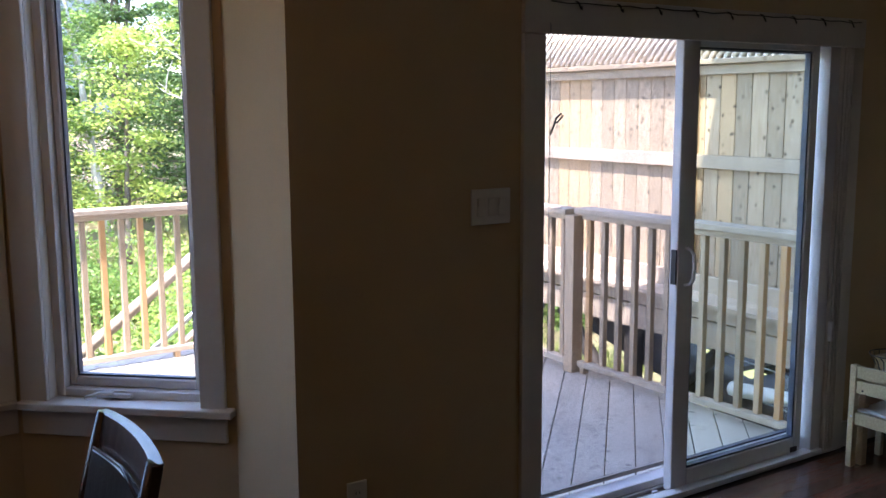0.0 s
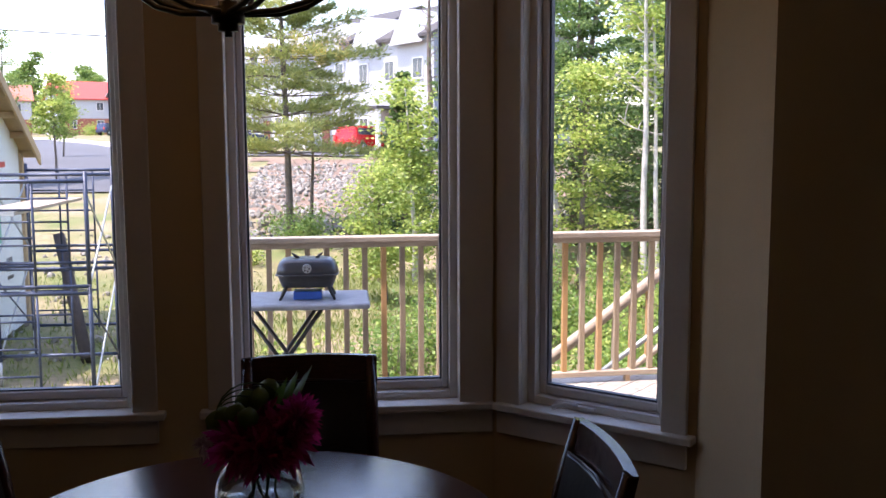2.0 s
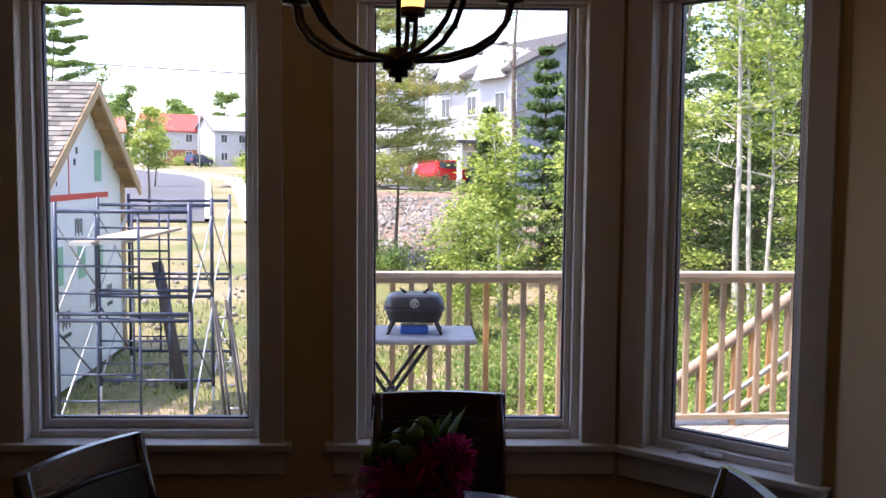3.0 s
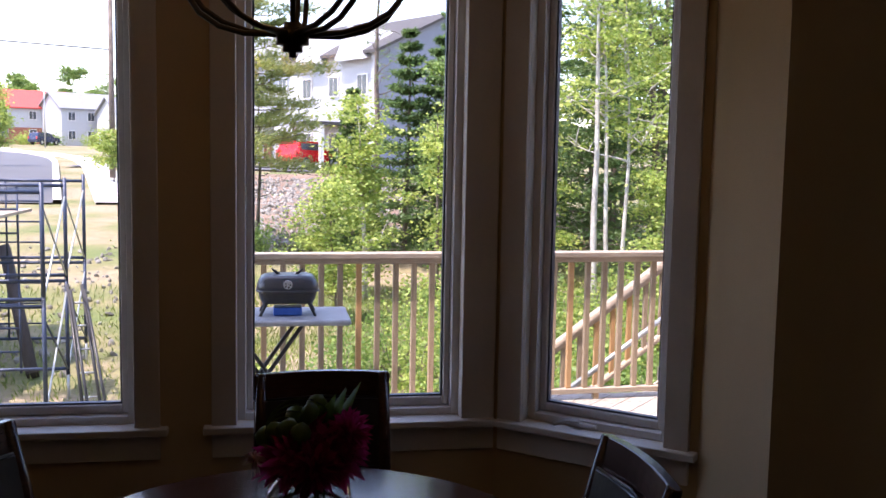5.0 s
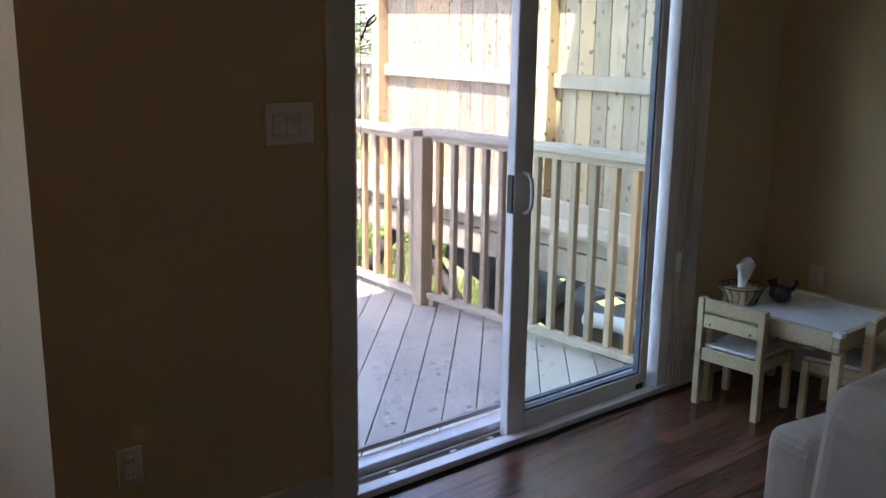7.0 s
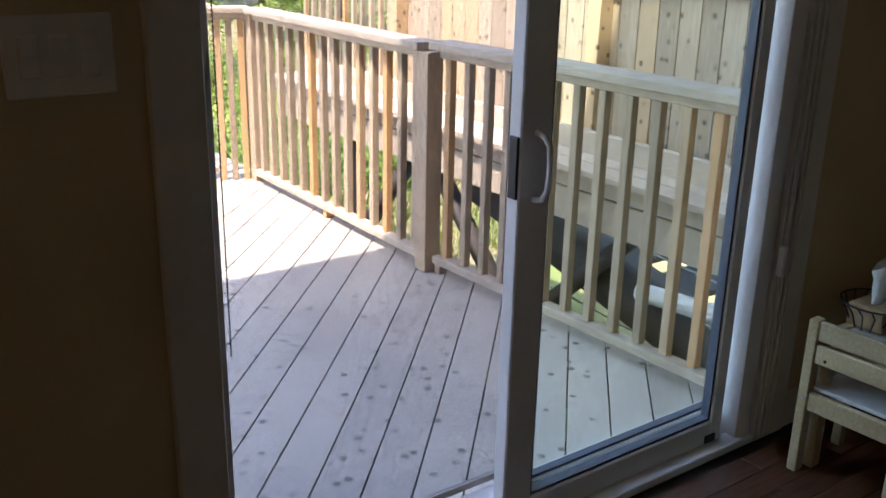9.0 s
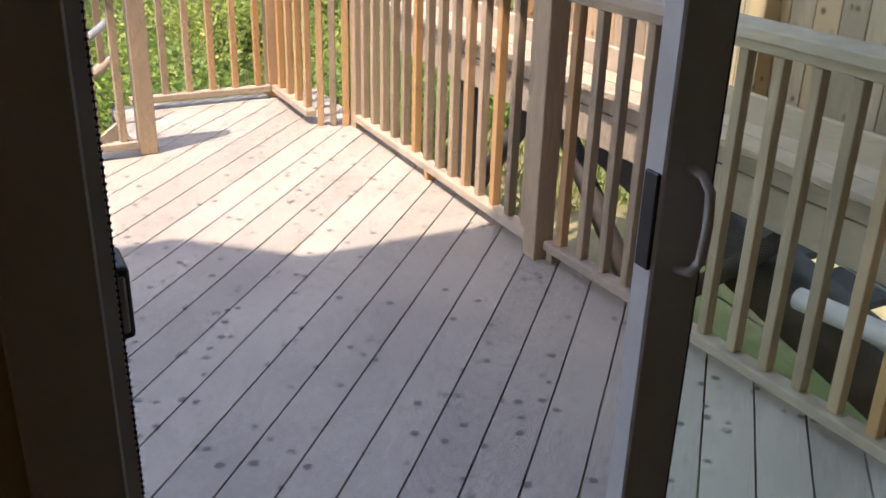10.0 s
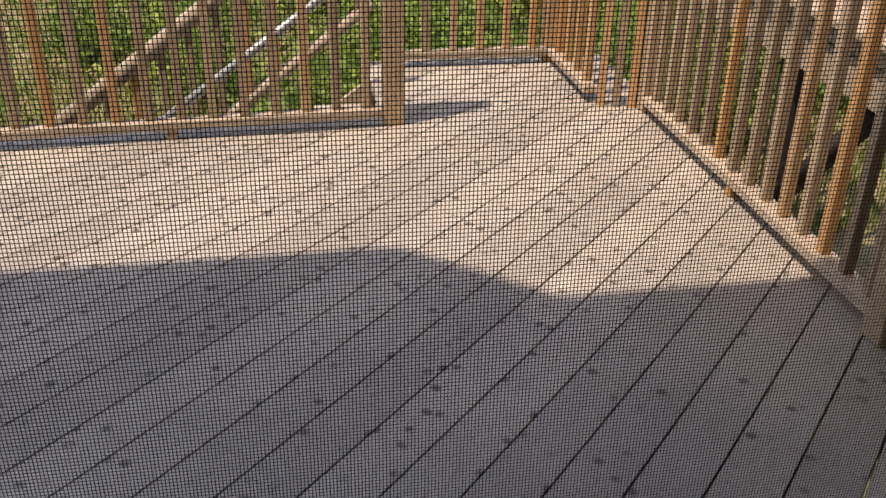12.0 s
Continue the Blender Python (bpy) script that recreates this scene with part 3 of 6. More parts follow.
def chair(loc, yaw):
    """Dining chair, origin on the floor under the back; it faces +y."""
    c = thing("dining_chair", loc, "dark espresso dining chair with black leather back and seat", "chair", "chairs round the table", yaw=yaw)
    W = 0.46
    part("seat_frame", B(-W / 2 + 0.03, 0.03, 0.40, W / 2 - 0.03, 0.43, 0.445, 0.006), M_DARKWOOD, c)
    part("seat", B(-W / 2 + 0.01, 0.025, 0.445, W / 2 - 0.01, 0.45, 0.50, 0.02, seg=3), M_LEATHER, c, "black leather seat cushion")
    for s in (-1, 1):
        x = s * (W / 2 - 0.022)
        part("back_post", tube(bmesh.new(), [(x, 0.03, 0.0), (x, 0.02, 0.25), (x, 0.01, 0.47), (x, -0.04, 0.72), (x, -0.09, 0.908)], [0.02, 0.023, 0.025, 0.024, 0.02], 8), M_DARKWOOD, c)
        part("front_leg", B(s * (W / 2 - 0.045) - 0.022, 0.385, 0, s * (W / 2 - 0.045) + 0.022, 0.43, 0.40, 0.004), M_DARKWOOD, c)
    def slab(z0, z1, t, wid, crown):
        bm = bmesh.new()
        n = 10
        rows = []
        for k in range(n + 1):
            u = -1 + 2 * k / n
            x = u * wid / 2
            dy = -0.02 * (1 - u * u)
            zt = z1 + crown * (1 - u * u)
            y0, y1 = 0.01 - 0.225 * (z0 - 0.47), 0.01 - 0.225 * (zt - 0.47)
            rows.append([bm.verts.new(v) for v in ((x, y0 + dy + t, z0), (x, y0 + dy - t, z0), (x, y1 + dy - t, zt), (x, y1 + dy + t, zt))])
        for a, b in zip(rows, rows[1:]):
            for k in range(4):
                bm.faces.new((a[k], a[(k + 1) % 4], b[(k + 1) % 4], b[k]))
        bm.faces.new(rows[0][::-1])
        bm.faces.new(rows[-1])
        bmesh.ops.bevel(bm, geom=bm.edges[:], offset=0.003, segments=1, affect="EDGES")
        bmesh.ops.recalc_face_normals(bm, faces=bm.faces[:])
        return bm
    part("top_rail", slab(0.82, 0.908, 0.014, W, 0.006), M_DARKWOOD, c)
    part("lower_rail", slab(0.56, 0.60, 0.012, W - 0.06, 0), M_DARKWOOD, c)
    part("back_cushion", slab(0.60, 0.822, 0.022, W - 0.075, 0.0), M_LEATHER, c, "padded black leather back")
    part("piping", T([(-W / 2 + 0.045, 0.03 - 0.225 * 0.36, 0.828), (0, 0.012 - 0.225 * 0.36, 0.834), (W / 2 - 0.045, 0.03 - 0.225 * 0.36, 0.828)], 0.004, seg=6), M_LEATHER, c)
    return c


def dining_table():
    t = thing("dining_table", (-2.5, -0.6, 0), "round dark mahogany pedestal dining table with polished top", "table")
    part("tabletop", lathe(bmesh.new(), [(0, 0.75), (0.595, 0.75), (0.606, 0.747), (0.61, 0.74), (0.606, 0.728), (0.585, 0.72), (0, 0.72)], 72), M_TABLEWOOD, t)
    part("apron", lathe(bmesh.new(), [(0.50, 0.72), (0.50, 0.66), (0.47, 0.66), (0.47, 0.72)], 48), M_DARKWOOD, t)
    part("pedestal", lathe(bmesh.new(), [(0.12, 0.70), (0.07, 0.62), (0.06, 0.45), (0.09, 0.32), (0.10, 0.2), (0.07, 0.14), (0, 0.13)], 24), M_DARKWOOD, t)
    for k in range(4):
        a = math.pi / 4 + k * math.pi / 2
        part("foot", tube(bmesh.new(), [(0.04 * math.cos(a), 0.04 * math.sin(a), 0.2), (0.2 * math.cos(a), 0.2 * math.sin(a), 0.12), (0.38 * math.cos(a), 0.38 * math.sin(a), 0.03)], [0.04, 0.035, 0.028], 8), M_DARKWOOD, t)
    m = tagged(part("placemat", lathe(bmesh.new(), [(0, 0.0), (0.16, 0.0), (0.165, 0.002), (0.165, 0.004), (0, 0.005)], 48), plain("grey_woven_mat", (0.32, 0.31, 0.32), 0.9, var=0.3, scale=60, bumps=0.6, fine=260)),
               "round grey woven placemat on the table", "placemat")
    m.matrix_world = pose(-2.47, -0.56, 0.7505)


def vase():
    rng = random.Random(4)
    v = thing("flower_vase", (-2.475, -0.555, 0.756), "round clear glass bowl vase filled with magenta flowers", "vase")
    gl, nt, b = nodes_of("vase_glass")
    b.inputs["Base Color"].default_value = (0.95, 0.97, 0.96, 1)
    b.inputs["Transmission Weight"].default_value, b.inputs["Roughness"].default_value, b.inputs["IOR"].default_value = 1.0, 0.02, 1.45
    prof = [(0, 0.0), (0.05, 0.0), (0.075, 0.015), (0.098, 0.05), (0.104, 0.085), (0.095, 0.125), (0.072, 0.155), (0.066, 0.165), (0.063, 0.164), (0.068, 0.153),
            (0.091, 0.124), (0.100, 0.085), (0.094, 0.052), (0.072, 0.02), (0.05, 0.006), (0, 0.006)]
    part("bowl", lathe(bmesh.new(), prof, 40), gl, v)
    M_MAG = leaf_mat("magenta_petals", (0.34, 0.008, 0.09), (0.52, 0.015, 0.16), (0.65, 0.05, 0.24))
    M_BUD = leaf_mat("green_buds", (0.07, 0.13, 0.02), (0.12, 0.20, 0.03), (0.20, 0.27, 0.05))
    M_STEM = plain("flower_stems", (0.06, 0.11, 0.03), 0.6)
    M_PINK = leaf_mat("pale_pink_petals", (0.5, 0.28, 0.22), (0.55, 0.34, 0.27), (0.6, 0.4, 0.3))
    def pom(c, r, n, mat, name, long=1.0):
        vs, fs = [], []
        for k in range(n):
            d = Vector((rng.gauss(0, 1), rng.gauss(0, 1), rng.gauss(0.35, 0.9))).normalized()
            s = d.orthogonal().normalized()
            s.rotate(Matrix.Rotation(rng.uniform(0, 6.3), 3, d))
            l, w = r * rng.uniform(0.75, 1.15) * long, r * 0.11
            o = len(vs)
            p = Vector(c)
            vs += [p + d * r * 0.15 - s * w * 0.4, p + d * r * 0.15 + s * w * 0.4, p + d * l * 0.7 + s * w, p + d * l + Vector((0, 0, -0.006)), p + d * l * 0.7 - s * w]
            fs += [(o, o + 1, o + 2, o + 3, o + 4)]
        me = bpy.data.meshes.new(name)
        me.from_pydata([tuple(x) for x in vs], [], fs)
        me.materials.append(mat)
        ob = new(name, me)
        ob.parent = v
        return ob
    for c, r in (((-0.03, -0.03, 0.20), 0.085), ((0.055, -0.02, 0.21), 0.09), ((0.02, 0.05, 0.22), 0.085), ((0.08, 0.05, 0.235), 0.075), ((-0.06, 0.03, 0.19), 0.075), ((0.01, -0.07, 0.19), 0.075), ((0.09, -0.03, 0.26), 0.06)):
        pom(c, r, 190, M_MAG, "flower")
    pom((-0.125, -0.02, 0.20), 0.03, 50, M_PINK, "pink_flower")
    for c in ((-0.075, 0.0, 0.262), (-0.03, 0.03, 0.29), (-0.05, -0.03, 0.275), (0.0, 0.0, 0.30), (-0.10, 0.02, 0.245), (0.02, 0.05, 0.31), (-0.02, -0.05, 0.27)):
        bm = bmesh.new()
        bmesh.ops.create_icosphere(bm, subdivisions=2, radius=0.024, matrix=Matrix.Translation(c))
        for q in bm.verts:
            q.co += (q.co - Vector(c)) * rng.uniform(-0.2, 0.2)
        part("bud", bm, M_BUD, v, smooth=True)
    for k in range(5):
        a, l = rng.uniform(0.2, 1.6), rng.uniform(0.09, 0.14)
        b0 = Vector((0.03 + 0.01 * k, 0.02, 0.25))
        d = Vector((math.cos(a) * 0.4, math.sin(a) * 0.3, 1)).normalized()
        s = Vector((-math.sin(a), math.cos(a), 0)) * 0.018
        bm = bmesh.new()
        q = [bm.verts.new(x) for x in (b0, b0 + d * l * 0.5 + s, b0 + d * l + Vector((0.01, 0, 0)), b0 + d * l * 0.5 - s, b0 + d * l * 0.5 + Vector((0, -0.006, 0)))]
        bm.faces.new((q[0], q[1], q[4]))
        bm.faces.new((q[1], q[2], q[4]))
        bm.faces.new((q[2], q[3], q[4]))
        bm.faces.new((q[3], q[0], q[4]))
        part("leaf", bm, M_BUD, v, "pointed green leaf")
    for k in range(4):
        r = 0.045 + 0.012 * k
        part("curled_stem", T([(-0.10 + r - r * math.cos(t), 0.01 * k, 0.25 + r * math.sin(t)) for t in [j * 0.32 for j in range(9)]], 0.002, seg=5), M_STEM, v)
    for k in range(9):
        a = k * 0.7
        part("stem", T([(0.03 * math.cos(a * 2), 0.03 * math.sin(a * 2), 0.012), (0.04 * math.cos(a), 0.04 * math.sin(a), 0.2)], 0.003, seg=6), M_STEM, v)
    wt, nt2, b2 = nodes_of("vase_water")
    b2.inputs["Base Color"].default_value = (0.9, 0.95, 0.93, 1)
    b2.inputs["Transmission Weight"].default_value, b2.inputs["Roughness"].default_value, b2.inputs["IOR"].default_value = 1.0, 0.0, 1.33
    part("water", lathe(bmesh.new(), [(0, 0.0075), (0.049, 0.0075), (0.071, 0.021), (0.0925, 0.053), (0.098, 0.08), (0, 0.08)], 40), wt, v)


def chandelier():
    c = thing("chandelier", (-2.515, -0.585, 1.868), "dark bronze five-arm chandelier with amber glass shades", "chandelier")
    hub = bmesh.new()
    lathe(hub, [(0, 0.0), (0.008, 0.0), (0.008, 0.012), (0.022, 0.012), (0.022, 0.028), (0.036, 0.028), (0.036, 0.062), (0.02, 0.062), (0.02, 0.075), (0, 0.075)], 24)
    part("hub", hub, M_IRON, c)
    part("stem", T([(0, 0, 0.07), (0, 0, CEIL - 1.868 - 0.02)], 0.006, seg=10), M_IRON, c)
    part("canopy", lathe(bmesh.new(), [(0, 0.838), (0.03, 0.838), (0.06, 0.858), (0.065, 0.872), (0, 0.872)], 28), M_IRON, c)
    sh, nt, b = nodes_of("amber_glass")
    gcol = ramp(nt, noise_tex(nt, 18, 3), [(0.3, (0.70, 0.36, 0.09)), (0.7, (0.85, 0.52, 0.17))])
    nt.links.new(gcol, b.inputs["Base Color"])
    b.inputs["Roughness"].default_value = 0.35
    nt.links.new(gcol, b.inputs["Emission Color"])
    b.inputs["Emission Strength"].default_value = 0.55
    for k in range(5):
        a = radians(12 + 72 * k)
        ca, sa = math.cos(a), math.sin(a)
        for s in (-1, 1):
            px, py = -sa * 0.010 * s, ca * 0.010 * s
            pts = []
            for t in (0, 0.2, 0.4, 0.6, 0.8, 1.0):
                r = 0.03 + 0.23 * math.sin(t * math.pi / 2) ** 0.9
                z = 0.05 + 0.135 * (1 - math.cos(t * math.pi / 2)) - 0.006 * s * math.sin(t * 3.14)
                pts.append((ca * r + px, sa * r + py, z))
            ob = part("arm", T(pts, 0.0065, seg=8), M_IRON, c)
        m = pose(ca * 0.26, sa * 0.26, 0.185)
        cup = part("cup", lathe(bmesh.new(), [(0, -0.012), (0.008, -0.012), (0.008, 0.0), (0.034, 0.002), (0.034, 0.022), (0, 0.022)], 20, m), M_IRON, c)
        part("shade", lathe(bmesh.new(), [(0.030, 0.024), (0.033, 0.05), (0.041, 0.11), (0.052, 0.155), (0.049, 0.155), (0.038, 0.11), (0.030, 0.05), (0.027, 0.026)], 24, m), sh, cup, "amber glass shade")


def kids_corner():
    t = thing("childrens_table", (2.0, -0.485, 0), "small pale pine childrens table with a white top", "table")
    hx, hy, H = 0.255, 0.29, 0.45
    part("tabletop", B(-hx + 0.03, -hy + 0.03, H - 0.014, hx - 0.03, hy - 0.03, H - 0.004, 0.002), M_KTOP, t, "white laminate top")
    for nm, a in (("apron", (-hx, -hy, H - 0.075, hx, -hy + 0.03, H)), ("apron", (-hx, hy - 0.03, H - 0.075, hx, hy, H)), ("apron", (-hx, -hy + 0.03, H - 0.075, -hx + 0.03, hy - 0.03, H)), ("apron", (hx - 0.03, -hy + 0.03, H - 0.075, hx, hy - 0.03, H))):
        part(nm, B(*a, 0.003), M_PINE, t)
    for sx in (-1, 1):
        for sy in (-1, 1):
            part("leg", B(sx * hx - 0.02 if sx < 0 else hx - 0.018, sy * hy - 0.02 if sy < 0 else hy - 0.018, 0, -hx + 0.018 if sx < 0 else hx + 0.02, -hy + 0.018 if sy < 0 else hy + 0.02, H - 0.076, 0.003), M_PINE, t)
    part("corner_guard", B(-hx - 0.012, -hy - 0.012, H - 0.01, -hx + 0.03, -hy + 0.03, H + 0.012, 0.006, seg=2), M_KTOP, t, "clear plastic corner guard")
    part("corner_guard", B(hx - 0.03, -hy - 0.012, H - 0.01, hx + 0.012, -hy + 0.03, H + 0.012, 0.006, seg=2), M_KTOP, t, "clear plastic corner guard")
    part("bolt", T([(-hx - 0.024, -hy - 0.0, H - 0.035), (-hx - 0.018, -hy - 0.0, H - 0.035)], 0.006, seg=10), M_STEEL, t)

    def small_chair(loc, yaw):
        """Origin under the back's middle; it faces +x."""
        c = thing("childrens_chair", loc, "small pale pine childrens chair with slatted back", "chair", "small chairs at the table", yaw=yaw)
        w = 0.14
        for s in (-1, 1):
            bp = part("back_leg", B(-0.012, s * w - 0.018 if s < 0 else w - 0.012, 0, 0.028, -w + 0.012 if s < 0 else w + 0.018, 0.485, 0.003), M_PINE, c)
            part("front_leg", B(0.235, s * w - 0.018 if s < 0 else w - 0.012, 0, 0.265, -w + 0.012 if s < 0 else w + 0.018, 0.262, 0.003), M_PINE, c)
            part("side_rail", B(0.028, -w - 0.010 if s < 0 else w - 0.008, 0.215, 0.235, -w + 0.008 if s < 0 else w + 0.010, 0.262, 0.002), M_PINE, c)
            part("bolt", T([(-0.0165, s * w, 0.245), (-0.012, s * w, 0.245)], 0.005, seg=8), M_STEEL, c)
        part("back_slat", B(-0.006, -w + 0.012, 0.425, 0.012, w - 0.012, 0.483, 0.003), M_PINE, c)
        sl = part("back_slat", B(-0.006, -w + 0.012, 0.355, 0.012, w - 0.012, 0.413, 0.003), M_PINE, c)
        for s in (-1, 1):
            part("peg", T([(-0.0085, s * 0.095, 0.372), (-0.006, s * 0.095, 0.372)], 0.005, seg=8), M_BLACK, sl)
        part("cross_rail", B(-0.006, -w + 0.012, 0.205, 0.014, w - 0.012, 0.262, 0.003), M_PINE, c)
        part("seat", B(0.016, -w + 0.012, 0.264, 0.262, w - 0.012, 0.276, 0.002), M_KTOP, c, "white laminate seat")
        return c
    a = small_chair((1.685, -0.325, 0), 3)
    small_chair((2.07, -0.79, 0), 100)

    # tissue box in a wire basket, and a dark toy bird
    k = thing("tissue_basket", (1.86, -0.25, 0.446), "wire basket holding a tissue box with a white tissue", "basket")
    part("tissue_box", B(-0.055, -0.055, 0.004, 0.055, 0.055, 0.07, 0.004), M_OSB, k)
    rng = random.Random(2)
    for j in range(16):
        an = j * math.pi / 8
        part("wire", T([(0.06 * math.cos(an), 0.06 * math.sin(an), 0.0), (0.085 * math.cos(an + 0.12), 0.085 * math.sin(an + 0.12), 0.05), (0.10 * math.cos(an), 0.10 * math.sin(an), 0.075)], 0.0025, seg=5), M_BLACK, k)
    part("rim", T([(0.10 * math.cos(x * 0.3142), 0.10 * math.sin(x * 0.3142), 0.075) for x in range(21)], 0.003, seg=5, caps=False), M_BLACK, k)
    bm = bmesh.new()
    rows = []
    for j in range(7):
        z = 0.07 + 0.018 * j
        rows.append([bm.verts.new(((0.02 + 0.005 * j) * math.cos(u) * (1 + 0.25 * math.sin(3 * u + j)) + 0.004 * j, (0.012 + 0.006 * j * 0.6) * math.sin(u), z + 0.012 * math.sin(2 * u) * j / 6)) for u in [q * 0.5236 for q in range(12)]])
    for x, y in zip(rows, rows[1:]):
        for q in range(12):
            bm.faces.new((x[q], x[(q + 1) % 12], y[(q + 1) % 12], y[q])).smooth = True
    part("tissue", bm, plain("white_tissue", (0.8, 0.8, 0.8), 0.9), k, "white paper tissue")
    d = thing("wooden_bird_figure", (1.99, -0.36, 0.446), "dark carved bird ornament on the small table", "ornament")
    bm = bmesh.new()
    bmesh.ops.create_uvsphere(bm, u_segments=18, v_segments=12, radius=0.06, matrix=Matrix.Translation((0, 0, 0.055)) @ Matrix.Diagonal((0.8, 1.15, 0.9, 1)))
    tube(bm, [(0, -0.03, 0.08), (0, -0.075, 0.10), (0, -0.085, 0.125)], [0.025, 0.016, 0.016], 10)
    bmesh.ops.create_uvsphere(bm, u_segments=12, v_segments=8, radius=0.02, matrix=Matrix.Translation((0, -0.09, 0.135)))
    tube(bm, [(0, 0.04, 0.08), (0, 0.06, 0.13)], [0.02, 0.03], 8)
    for f in bm.faces:
        f.smooth = True
    bmesh.ops.scale(bm, vec=(0.75, 0.75, 0.75), verts=bm.verts[:])
    part("body", bm, plain("dark_red_lacquer", (0.03, 0.008, 0.007), 0.25), d)
    o = wall_plate("wall_outlet", 0, 0, 0.075, 0.115, "outlet")
    o.matrix_world = pose(2.42, -0.29, 0.48, 0, 0, -90)


def sofa():
    s = thing("sofa", (0.275, -1.34, 0), "beige upholstered sofa with rounded arm and back", "sofa", yaw=-10)
    part("arm", B(0.0, -0.16, 0.06, 0.26, 0.0, 0.675, 0.045, seg=4), M_SOFA, s)
    bm = B(-0.10, -0.40, 0.06, 1.75, -0.165, 0.98, 0.06, seg=4)
    for v in bm.verts:
        up = max(0, v.co.z - 0.5) / 0.4
        v.co.y -= 0.05 * up
        v.co.z += 0.12 * up - max(0, 0.30 - v.co.x) * 0.62 * up
    part("back_cushion", bm, M_SOFA, s)
    part("base", B(0.265, -1.0, 0.06, 1.75, -0.405, 0.35, 0.03, seg=2), M_SOFA, s)
    part("seat_cushion", B(0.28, -1.02, 0.352, 1.74, -0.46, 0.46, 0.04, seg=3), M_SOFA, s)
    part("arm", B(1.755, -0.9, 0.06, 2.0, 0.0, 0.655, 0.05, seg=4), M_SOFA, s)
    part("seam", T([(0.262, -0.01, 0.1), (0.262, -0.01, 0.6), (0.255, -0.06, 0.655), (0.25, -0.15, 0.66)], 0.005, seg=6), M_SOFA, s)
    for x in (0.06, 1.9):
        for y in (-0.8, -0.1):
            part("foot", T([(x, y, 0), (x, y, 0.065)], 0.025, seg=10), M_DARKWOOD, s)


room()
patio_door()
screen_door()
bead_cord()
wall_plate("light_switch", -0.241, 1.313, 0.168, 0.126, "switch")
wall_plate("wall_outlet", -0.79, 0.36, 0.075, 0.118, "outlet")
dining_table()
chair((-2.395, 0.42, 0), 180)
chair((-1.742, -0.53, 0), 91)
chair((-3.29, -0.225, 0), -114)
vase()
chandelier()
kids_corner()
sofa()

# ---- deck ----
DZ = -0.11


def railing(name, p, q, label, top=0.99, bottom=True, spacing=0.13, ends=(False, False), cap_w=0.14, blocks=()):
    m, n = along(p, q)
    r = thing(name, (0, 0, 0), label, "railing", "deck railings")
    r.matrix_world = m
    part("handrail", B(-0.02, -cap_w / 2, top - 0.038, n + 0.02, cap_w / 2, top, 0.006, seg=2), M_RAILH, r)
    part("top_rail", B(0, -0.019, top - 0.078, n, 0.019, top - 0.038, 0.004), M_RAILH, r)
    if bottom:
        part("bottom_rail", B(0, -0.045, DZ + 0.045, n, 0.019, DZ + 0.083, 0.004), M_RAILH, r)
    for x in blocks:
        part("rail_block", B(x, -0.04, DZ, x + 0.04, 0.01, DZ + 0.045, 0.003), M_RAILV, r)
    me = mesh_of("baluster", B(-0.019, -0.019, DZ + 0.083 if bottom else DZ - 0.1, 0.019, 0.019, top - 0.078, 0.003), M_RAILV)
    k = int(n / spacing)
    for i in range(k):
        share("baluster", me, r, pose((i + 0.5) * n / k, -0.002, 0))
    for end, x in zip(ends, (0, n)):
        if end:
            part("post", B(x - 0.045, -0.045, DZ, x + 0.045, 0.045, top - 0.04, 0.004), M_RAILV, r)
    return r


